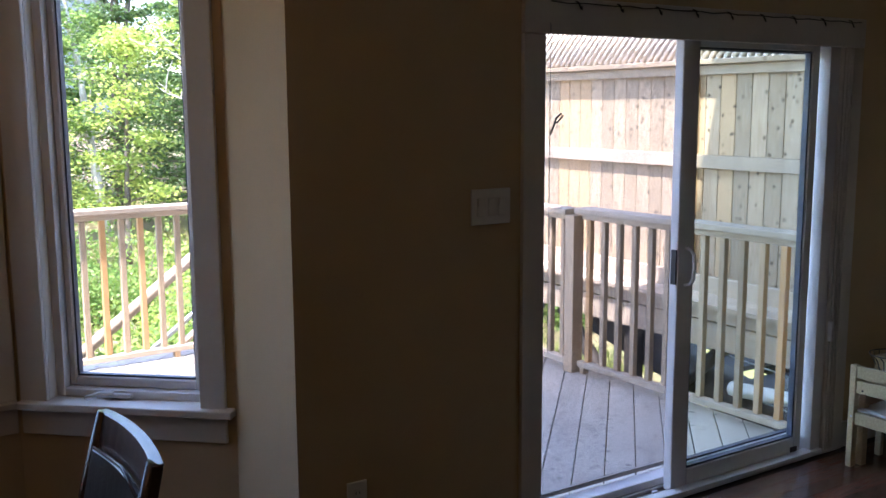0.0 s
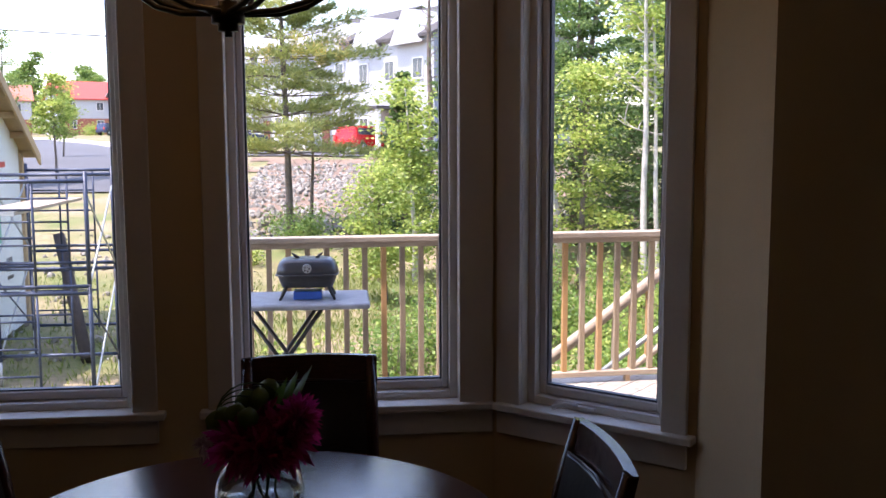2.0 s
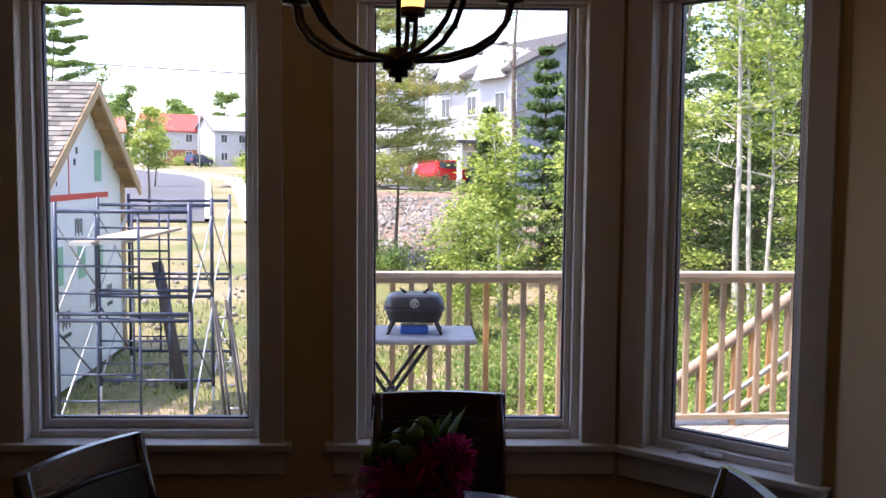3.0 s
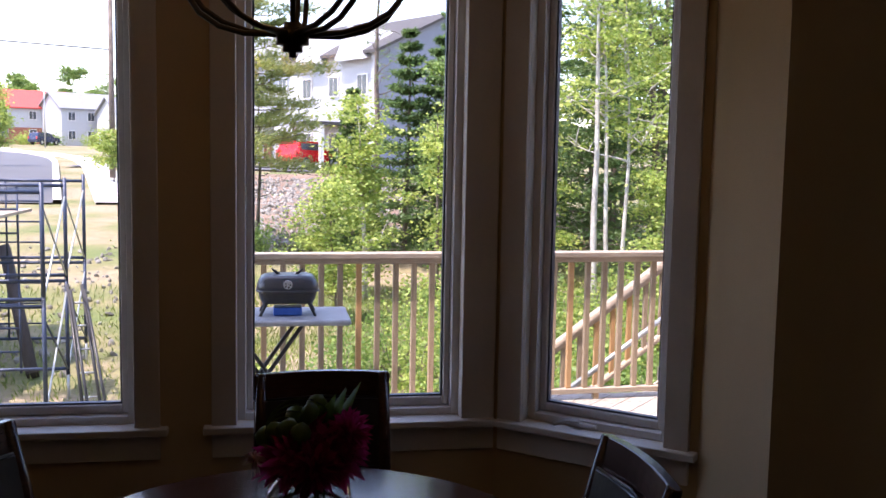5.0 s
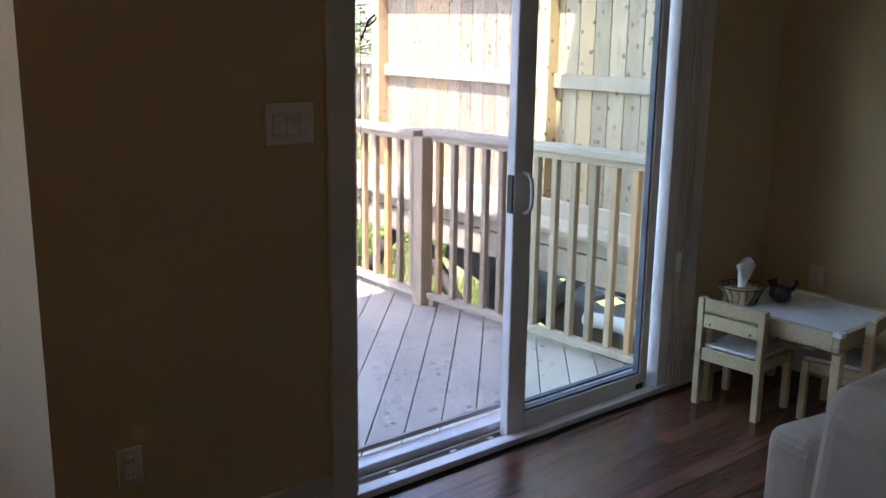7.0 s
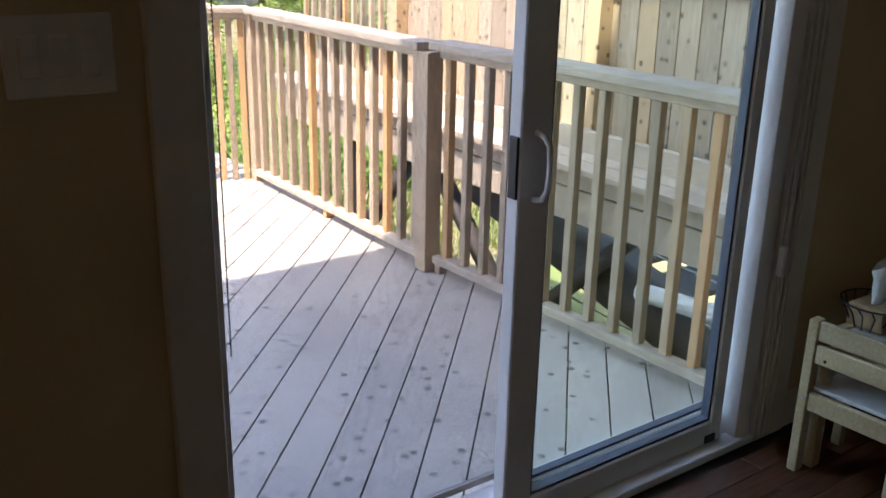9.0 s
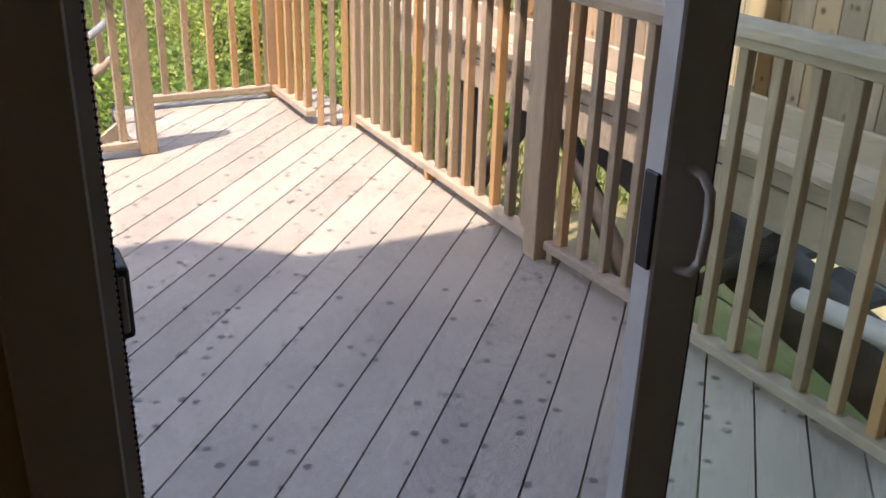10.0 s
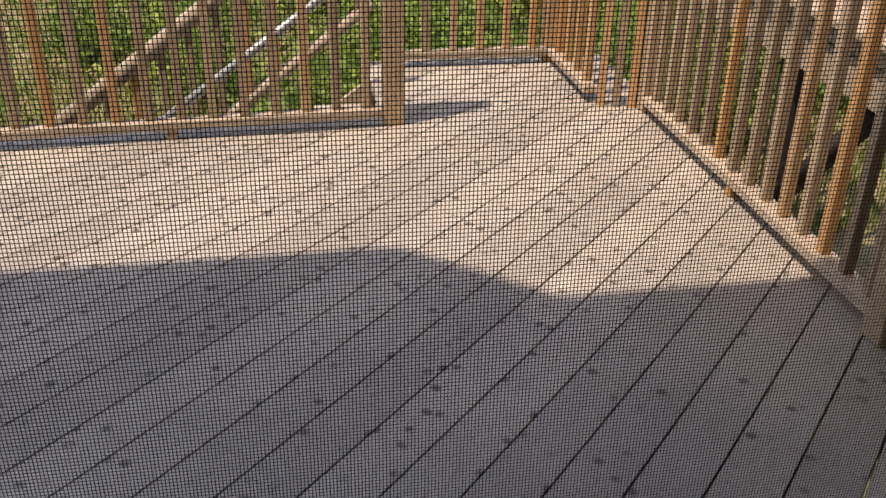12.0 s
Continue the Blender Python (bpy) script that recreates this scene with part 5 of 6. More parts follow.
def spruce(x, y, h, spread, seed, label, mat=None, whorls=16, dens=1.0, clear=0.08, group="", pine=False):
    rng = random.Random(seed)
    z = ground_z(x, y) - 0.05
    t = thing("conifer_tree", (x, y, z), label, "tree", group)
    bm = bmesh.new()
    tr = limb(bm, (0, 0, 0), (0, 0, 1), h, 0.010 * h + 0.02, rng, 8, 0.02 if not pine else 0.05, 0.1)
    P, D = [], []
    for k in range(whorls):
        u = clear + (0.985 - clear) * k / (whorls - 1)
        i = min(7, int(u * 8))
        p = tr[i].lerp(tr[i + 1], u * 8 - i)
        nb = rng.randint(4, 6) if pine else rng.randint(6, 9)
        for j in range(nb):
            a = 6.283 * (j + rng.uniform(-0.3, 0.3)) / nb + k * 0.7
            if pine:
                ln = spread * (1.0 - 0.6 * u ** 2) * rng.uniform(0.55, 1.15)
                d = Vector((math.cos(a), math.sin(a), rng.uniform(-0.08, 0.18)))
            else:
                ln = spread * (1.03 - u) ** 0.8 * rng.uniform(0.7, 1.15)
                d = Vector((math.cos(a), math.sin(a), rng.uniform(-0.35, 0.0) + 0.5 * u))
            b = limb(bm, p, d, ln, 0.0032 * h * (1.2 - u), rng, 5, 0.12, 0.02 if pine else 0.05)
            for m in range(1 if not pine else 2, 6):
                q = b[m]
                n = int((22 if not pine else 34) * dens * (1 if m > 2 else 0.6))
                for _ in range(n):
                    w = rng.gauss(0, 0.10 * ln if not pine else 0.11 * ln)
                    P.append((q.x - math.sin(a) * w + rng.gauss(0, 0.08 * ln), q.y + math.cos(a) * w + rng.gauss(0, 0.08 * ln), q.z + rng.gauss(0.02, 0.035 * ln if not pine else 0.032 * ln) + (0.05 * ln if pine else -0.02)))
                    D.append((math.cos(a) * 0.8 + rng.gauss(0, 0.5), math.sin(a) * 0.8 + rng.gauss(0, 0.5), 0.45 if pine else -0.1))
    part("trunk", bm, M_BARK, t)
    cards("needles", P, 0.17 if pine else 0.15, mat or M_NEEDLE, t, rng, dirs=D, ratio=0.22 if pine else 0.30)
    return t


def shrubs():
    rng = random.Random(31)
    spots = [(-2.6 + 0.55 * k + rng.uniform(-0.3, 0.3), rng.uniform(6.8, 10.5), rng.uniform(0.7, 1.25)) for k in range(26)]
    spots += [(rng.uniform(0.5, 9), rng.uniform(5.8, 9.5), rng.uniform(0.6, 1.1)) for k in range(18)]
    spots += [(rng.uniform(-1.0, 8), rng.uniform(10.5, 14.5), rng.uniform(0.8, 1.5)) for k in range(20)]
    spots += [(rng.uniform(-6.0, 5), rng.uniform(19, 25), rng.uniform(0.5, 1.0)) for k in range(14)]
    for i, (x, y, s) in enumerate(spots):
        z = ground_z(x, y) - 0.03
        t = thing("shrub", (x, y, z), "leafy green shrub growing beyond the deck", "shrub", "shrubs beyond the deck")
        bm = bmesh.new()
        P = []
        for k in range(9):
            a = rng.uniform(0, 6.28)
            b = limb(bm, (0, 0, 0), (math.cos(a) * 0.7, math.sin(a) * 0.7, 1), s * rng.uniform(0.7, 1.2), 0.012, rng, 4, 0.3)
            for q in b[1:]:
                for _ in range(34):
                    P.append((q.x + rng.gauss(0, 0.17), q.y + rng.gauss(0, 0.17), max(0.03, q.z + rng.gauss(0, 0.14))))
        part("stems", bm, M_BARK, t)
        cards("leaves", P, 0.075, M_BUSHG if i % 3 else M_LEAF_Y, t, rng, flat=0.6)


def woods():
    g = "spring trees beyond the deck"
    ly = "young tree with bright yellow-green spring leaves"
    lg = "slender tree with fresh green leaves"
    broadleaf(-0.75, 17.0, 4.1, 1.0, 8000, 0.095, M_LEAF_Y, M_BIRCH, 1, ly, 0.12, group=g, twiggy=1.3)
    broadleaf(0.5, 15.5, 3.9, 1.1, 8000, 0.095, M_LEAF_Y, M_BARK, 2, ly, 0.1, group=g, twiggy=1.3)
    broadleaf(-1.45, 15.0, 2.5, 0.75, 5000, 0.085, M_LEAF_Y, M_BARK, 3, ly, 0.1, group=g)
    broadleaf(1.5, 18.5, 4.8, 1.2, 8000, 0.10, M_LEAF_G, M_BARK, 4, lg, 0.15, group=g)
    broadleaf(3.13, 13.5, 8.6, 1.5, 7000, 0.10, M_LEAF_Y, M_BIRCH, 5, "tall pale-barked birch with thin spring crown", 0.5, 0.02, stems=3, thick=0.5)
    broadleaf(2.35, 15.4, 4.6, 1.0, 6000, 0.09, M_LEAF_Y, M_BARK, 6, ly, 0.2, group=g, twiggy=1.2)
    broadleaf(5.4, 15.0, 5.4, 1.5, 7000, 0.095, M_LEAF_Y, M_BARK, 7, ly, 0.25, group=g)
    broadleaf(2.6, 18.0, 7.0, 1.5, 7500, 0.10, M_LEAF_G, M_BIRCH, 8, lg, 0.3, group=g)
    broadleaf(6.6, 19.0, 8.0, 2.0, 9000, 0.11, M_LEAF_Y, M_BARK, 9, ly, 0.35, group=g)
    broadleaf(4.6, 24.5, 9, 2.4, 7000, 0.15, M_LEAF_G, M_BARK, 10, lg, 0.2, group=g)
    broadleaf(8.6, 16.0, 7.0, 2.0, 9000, 0.105, M_LEAF_Y, M_BARK, 11, ly, 0.15, group=g)
    broadleaf(8.0, 23.0, 10, 2.6, 7000, 0.15, M_LEAF_G, M_BARK, 12, lg, 0.2, group=g)
    broadleaf(11.5, 14.0, 8.0, 2.6, 7000, 0.14, M_LEAF_G, M_BARK, 13, lg, 0.12, group=g)
    broadleaf(10.5, 8.5, 6.5, 2.4, 8000, 0.13, M_LEAF_Y, M_BARK, 14, ly, 0.08, group=g)
    broadleaf(14, 11.0, 8.5, 2.8, 8000, 0.14, M_LEAF_G, M_BARK, 15, lg, 0.1, group=g)
    broadleaf(7.2, 12.0, 4.6, 1.5, 8000, 0.09, M_LEAF_Y, M_BARK, 16, ly, 0.15, group=g)
    broadleaf(3.9, 12.6, 2.8, 0.9, 4500, 0.085, M_LEAF_Y, M_BARK, 17, ly, 0.15, group=g)
    sp = "dark green spruce among the trees"
    for k, (x, y, h, s) in enumerate(((5.9, 20.5, 8.0, 2.2), (3.5, 20.5, 7.6, 1.9), (0.63, 21.3, 5.9, 1.3), (7.6, 21.5, 10, 2.4), (9.6, 20, 10, 2.4), (1.6, 21.5, 5.8, 1.3), (-0.6, 22.5, 4.4, 1.0), (5.4, 27, 10, 2.5), (9, 28, 12, 2.6), (12.5, 19, 10, 2.5), (2.4, 24, 7.5, 1.8), (4.6, 18.2, 6.0, 1.7), (6.3, 23.5, 9.5, 2.3))):
        spruce(x, y, h, s, 50 + k, sp, group="spruces in the wood")
    spruce(-3.62, 23, 9.4, 2.7, 90, "pine with open horizontal branches and yellow-green needles", M_PINEN, 15, 4.6, 0.25, pine=True)
    broadleaf(-3.1, 24.5, 4.2, 0.9, 200, 0.08, M_LEAF_G, M_BARK, 91, "thin bare sapling beside the pine", 0.3)
    broadleaf(-5.4, 25, 4.6, 0.9, 300, 0.08, M_LEAF_G, M_BARK, 92, "thin bare sapling beside the pine", 0.3)
    broadleaf(1.0, 33.0, 9.5, 1.6, 900, 0.10, M_LEAF_G, M_BARK, 93, "nearly bare tree with few leaves", 0.35)
    # street trees and the far tree line
    for k, (x, y, h) in enumerate(((-13.9, 38, 4.4), (-17.5, 52, 4.0), (-9.8, 42, 2.4))):
        broadleaf(x, y, h, 0.9, 4500, 0.13, M_LEAF_Y, M_BARK, 100 + k, "small staked street tree with light leaves", 0.35, group="street trees")
    for k in range(22):
        a = -75 + k * 3.4
        broadleaf(a - 8, 190 + 18 * math.sin(k * 2.1), 11 + 3 * math.sin(k * 1.7), 4, 7000, 0.5, M_LEAF_G, M_BARK, 120 + k, "far broad tree behind the houses", 0.1, puff=3.5, group="far tree line")
    for k in range(7):
        spruce(-72 + k * 10, 180 + 10 * math.sin(k), 13, 3.2, 150 + k, "far dark spruce behind the houses", dens=0.5, group="far tree line")
    broadleaf(-18.7, 36, 7.4, 1.6, 9000, 0.12, M_LEAF_G, M_BARK, 170, "leafy tree behind the unfinished house", 0.3)
    broadleaf(-15.4, 36, 6.0, 1.0, 2500, 0.10, M_LEAF_G, M_BARK, 172, "thin leafy tree behind the unfinished house", 0.3)
    spruce(-17.2, 36, 8.2, 2.0, 171, "dark pine behind the unfinished house", M_LEAF_G, 12, 4.0, 0.25, pine=True)


def grass():
    rng = np.random.default_rng(5)
    n = 60000
    x = rng.uniform(-9, 6, n)
    y = 5.2 + 13 * rng.random(n) ** 1.3
    keep = (x > -3.6) | (rng.random(n) < 0.3)
    x, y = x[keep], y[keep]
    n = len(x)
    P = [(a, b, ground_z(a, b) - 0.01) for a, b in zip(x, y)]
    D = np.column_stack([rng.normal(0, 0.3, n), rng.normal(0, 0.3, n), np.full(n, 1.3)])
    m = leaf_mat("grass_blades", (0.12, 0.18, 0.03), (0.22, 0.28, 0.06), (0.34, 0.34, 0.12))
    ob = cards("grass", P, 0.13, m, None, random.Random(3), dirs=D, ratio=0.14)
    tagged(ob, "rough grass blades on the lawn", "grass", kind="stuff")


# ---- unfinished house, scaffold ----


def unfinished_house():
    h = thing("unfinished_house", (0, 0, 0), "small unfinished house in white house wrap with shingled gable roof", "house")
    a, b = Vector((-7.42, 9.45, 0)), Vector((-7.72, 14.2, 0))
    m, n = along(a, b)                       # x along the gable wall, y away to the left
    ze, zr, zg = 1.55, 2.95, -1.45
    bm = bmesh.new()
    q = [(0, zg), (n, zg), (n, ze), (n / 2, zr - 0.08), (0, ze)]
    fr = [bm.verts.new(m @ Vector((x, 0, z))) for x, z in q]
    bk = [bm.verts.new(m @ Vector((x, 8, z))) for x, z in q]
    bm.faces.new(fr)
    bm.faces.new(bk[::-1])
    for i in range(5):
        bm.faces.new((fr[i], bk[i], bk[(i + 1) % 5], fr[(i + 1) % 5]))
    bmesh.ops.recalc_face_normals(bm, faces=bm.faces[:])
    part("wall", bm, M_HOUSEWRAP, h)
    sl = (zr - ze) / (n / 2)
    ov, rk = 0.30, 0.25
    for s in (0, 1):
        bm = bmesh.new()
        x0, z0 = (-ov, ze - ov * sl) if s == 0 else (n + ov, ze - ov * sl)
        lo = [(x0, -rk, z0), (n / 2, -rk, zr), (n / 2, 8.4, zr), (x0, 8.4, z0)]
        A = [bm.verts.new(m @ Vector(v)) for v in lo]
        Bv = [bm.verts.new(m @ Vector((v[0], v[1], v[2] + 0.05))) for v in lo]
        bm.faces.new(A)
        bm.faces.new(Bv[::-1])
        for i in range(4):
            bm.faces.new((A[i], Bv[i], Bv[(i + 1) % 4], A[(i + 1) % 4]))
        bmesh.ops.recalc_face_normals(bm, faces=bm.faces[:])
        rf = part("roof", bm, M_OSB, h, "bare plywood roof deck")
        # shingles: courses of tabs
        d = Vector((n / 2 - x0, 0, zr - z0))
        ln = d.length
        d.normalize()
        nrm = Vector((-d.z, 0, d.x)) if s == 0 else Vector((d.z * 1.0, 0, -d.x))
        if nrm.z < 0:
            nrm = -nrm
        vs, fs = [], []
        rng = random.Random(17 + s)
        rows = int(ln / 0.14)
        for r in range(rows):
            y = -rk - 0.02 + rng.uniform(-0.2, 0)
            while y < 8.4:
                w = rng.uniform(0.16, 0.34)
                y0, y1 = max(y, -rk - 0.02), min(y + w - 0.006, 8.4)
                y += w
                if y1 - y0 < 0.03:
                    continue
                t = rng.choice((0.010, 0.016, 0.02))
                p0 = Vector((x0, 0, z0 + 0.05)) + d * (r * ln / rows - 0.02) + nrm * 0.002
                p1 = p0 + d * (ln / rows + 0.03)
                o = len(vs)
                for p, lift in ((p0, t + 0.008), (p1, t * 0.3)):
                    for yy in (y0, y1):
                        vs.append(tuple(m @ (p + nrm * lift + Vector((0, yy, 0)))))
                for yy in (y0, y1):
                    vs.append(tuple(m @ (p0 + Vector((0, yy, 0)))))
                fs += [(o, o + 1, o + 3, o + 2), (o + 4, o + 5, o + 1, o)]
        me = bpy.data.meshes.new("shingles")
        me.from_pydata(vs, [], fs)
        sm, nt, bs = nodes_of("shingle_tabs")
        geo = nt.nodes.new("ShaderNodeNewGeometry")
        c = ramp(nt, geo.outputs["Random Per Island"], [(0, (0.08, 0.076, 0.064)), (0.5, (0.14, 0.132, 0.112)), (1, (0.225, 0.212, 0.18))])
        nt.links.new(c, bs.inputs["Base Color"])
        bs.inputs["Roughness"].default_value = 0.95
        bump(nt, bs, noise_tex(nt, 90, 2), 0.4, 0.004)
        me.materials.append(sm)
        ob = new("shingles", me)
        ob.parent = h
        tagged(ob, "brown asphalt shingles", kind="stuff")
        # barge board and lookouts under the rake
        e = bmesh.new()
        for y0 in (-rk - 0.04,):
            pA, pB = Vector((x0, y0, z0 - 0.13)), Vector((n / 2, y0, zr - 0.13))
            v = [m @ pA, m @ pB, m @ (pB + Vector((0, 0, 0.18))), m @ (pA + Vector((0, 0, 0.18)))]
            w = [x + (m.to_3x3() @ Vector((0, 0.035, 0))) for x in v]
            V1, V2 = [e.verts.new(x) for x in v], [e.verts.new(x) for x in w]
            e.faces.new(V1)
            e.faces.new(V2[::-1])
            for i in range(4):
                e.faces.new((V1[i], V2[i], V2[(i + 1) % 4], V1[(i + 1) % 4]))
        bmesh.ops.recalc_face_normals(e, faces=e.faces[:])
        part("barge_board", e, M_OSB, h, "pale bare timber barge board")
        for k in range(5):
            u = 0.08 + 0.2 * k
            p = Vector((x0, 0, z0)).lerp(Vector((n / 2, 0, zr)), u)
            part("lookout", box(bmesh.new(), p.x - 0.02, -rk, p.z - 0.11, p.x + 0.02, 0, p.z - 0.002, 0, m), M_OSB, h)
    part("fascia", box(bmesh.new(), -ov - 0.03, -rk, ze - ov * sl - 0.14, -ov, 8.4, ze - ov * sl + 0.04, 0, m), M_OSB, h)
    # prints, tapes and patches on the wrap
    def on_wall(name, x0, z0, x1, z1, mat, label="", lift=0.004):
        return part(name, box(bmesh.new(), x0, -lift, z0, x1, 0, z1, 0, m), mat, h, label)
    on_wall("tape", 0.5, 1.24, 3.9, 1.33, M_REDTAPE, "red seam tape")
    on_wall("tape", 0.30, zg, 0.35, 1.2, M_REDTAPE, "red seam tape", 0.0042)
    on_wall("tape", 1.72, 1.33, 1.77, 2.15, M_REDTAPE, "red seam tape", 0.0042)
    for x, z in ((0.15, -0.2), (1.0, 0.05), (2.1, 0.05), (3.1, 0.05)):
        on_wall("green_patch", x, z, x + 0.4, z + 0.55, M_GREENMARK, "green printed panel")
    on_wall("green_patch", 3.1, 1.5, 3.5, 2.0, M_GREENMARK, "green printed panel")
    for x, z, s in ((0.45, 0.75, 0.34), (2.0, 0.70, 0.34), (0.1, -0.85, 0.36), (1.3, -0.60, 0.34), (2.7, -0.45, 0.34), (3.7, -0.45, 0.3)):
        for j in range(5):
            w = s * 0.19
            on_wall("print_bar", x + j * s * 0.24, z + (0.05 if j % 2 else 0), x + j * s * 0.24 + w * 0.7, z + s * 0.75, M_INK, "dark printed lettering mark")
        on_wall("print_bar", x + 0.02, z - 0.13, x + s * 1.2, z - 0.07, M_INK)
    for k in range(4):
        on_wall("print_bar", 2.0 + 0.11 * (k % 2), 1.75 + 0.17 * k, 2.1 + 0.11 * (k % 2), 1.85 + 0.17 * k, M_INK, "dark printed lettering mark")
        on_wall("print_bar", 1.15, 1.45 + 0.12 * k, 1.2, 1.52 + 0.12 * k, M_INK)
    part("corner_stud", box(bmesh.new(), n - 0.02, -0.05, zg, n + 0.10, 0.02, ze - 0.1, 0, m), M_OSB, h)


def scaffold():
    rows = ((-6.42, 7.7, -4.97), (-6.66, 9.8, -5.18), (-6.89, 11.9, -5.36))
    s = thing("scaffold", (0, 0, 0), "navy steel tube scaffold with braces and planks", "scaffold")
    def frame_at(x0, y, x1, z, h):
        bm = bmesh.new()
        for x in (x0, x1):
            tube(bm, [(x, y, z), (x, y, z + h + 0.1)], 0.024, 8)
        for dz in (h, h * 0.02 + 0.05):
            tube(bm, [(x0, y, z + dz), (x1, y, z + dz)], 0.022, 8)
        xm0, xm1 = x0 + (x1 - x0) * 0.30, x0 + (x1 - x0) * 0.62
        tube(bm, [(xm0, y, z + 0.06), (xm0, y, z + h)], 0.016, 6)
        tube(bm, [(xm1, y, z + h * 0.02), (xm1, y, z + h)], 0.016, 6)
        for k in range(1, 4):
            tube(bm, [(x0, y, z + h * k / 4), (xm1, y, z + h * k / 4)] if k != 2 else [(x0, y, z + h / 2), (xm1, y, z + h / 2)], 0.014, 6)
        part("frame", bm, M_SCAF, s, smooth=False)
    for i, (x0, y, x1) in enumerate(rows):
        for lift in range(2):
            frame_at(x0, y, x1, -1.17 + 1.2 * lift, 1.2)
        for x in (x0, x1):
            part("base_jack", T([(x, y, -1.52), (x, y, -1.15)], 0.018, seg=8), M_GALV, s)
            part("base_plate", B(x - 0.07, y - 0.07, -1.52, x + 0.07, y + 0.07, -1.505), M_GALV, s)
    for i in range(2):
        for k, side in ((0, 0), (2, 1)):
            xa, xb = rows[i][k], rows[i + 1][k]
            for lift in range(2):
                z = -1.1 + 1.2 * lift
                part("cross_brace", T([(xa, rows[i][1], z), (xb, rows[i + 1][1], z + 1.0)], 0.012, seg=6), M_GALV, s)
                part("cross_brace", T([(xa, rows[i][1], z + 1.0), (xb, rows[i + 1][1], z)], 0.012, seg=6), M_GALV if lift else M_SCAF, s)
    for k, x in enumerate((-6.2, -5.95)):
        p = tagged(part("scaffold_plank", B(x, 7.5 + 0.2 * k, 0.87, x + 0.24, 10.4, 0.91, 0.004), M_RAILH), "grey weathered plank laid on the scaffold", "plank")
        part("end_band", B(x - 0.002, 7.495 + 0.2 * k, 0.868, x + 0.242, 7.52 + 0.2 * k, 0.912), M_GALV, p)
    pl = tagged(part("leaning_plank", tube(bmesh.new(), [(-6.6, 12.4, 0.2), (-5.9, 11.0, -1.45)], 0.11, 4), M_DARKTIMBER), "grey plank leaning against the scaffold", "plank")
    l = thing("ladder", (0, 0, 0), "dark folded ladder leaning at the scaffold foot", "ladder")
    for dx in (0, 0.2):
        part("rail", tube(bmesh.new(), [(-4.62 + dx, 8.0, -1.5), (-4.98 + dx * 0.8, 8.9, 0.1)], 0.024, 4), M_BLACK, l)
        part("rail", tube(bmesh.new(), [(-4.50 + dx, 7.75, -1.5), (-4.94 + dx * 0.8, 8.85, 0.05)], 0.022, 4), M_BLACK, l)
    for k in range(6):
        u = (k + 0.7) / 6.5
        a = Vector((-4.62, 8.0, -1.5)).lerp(Vector((-4.98, 8.9, 0.1)), u)
        part("rung", T([a, a + Vector((0.2 - 0.04 * u, 0, 0))], 0.014, seg=6), M_GALV, l)


# ---- houses and street things ----


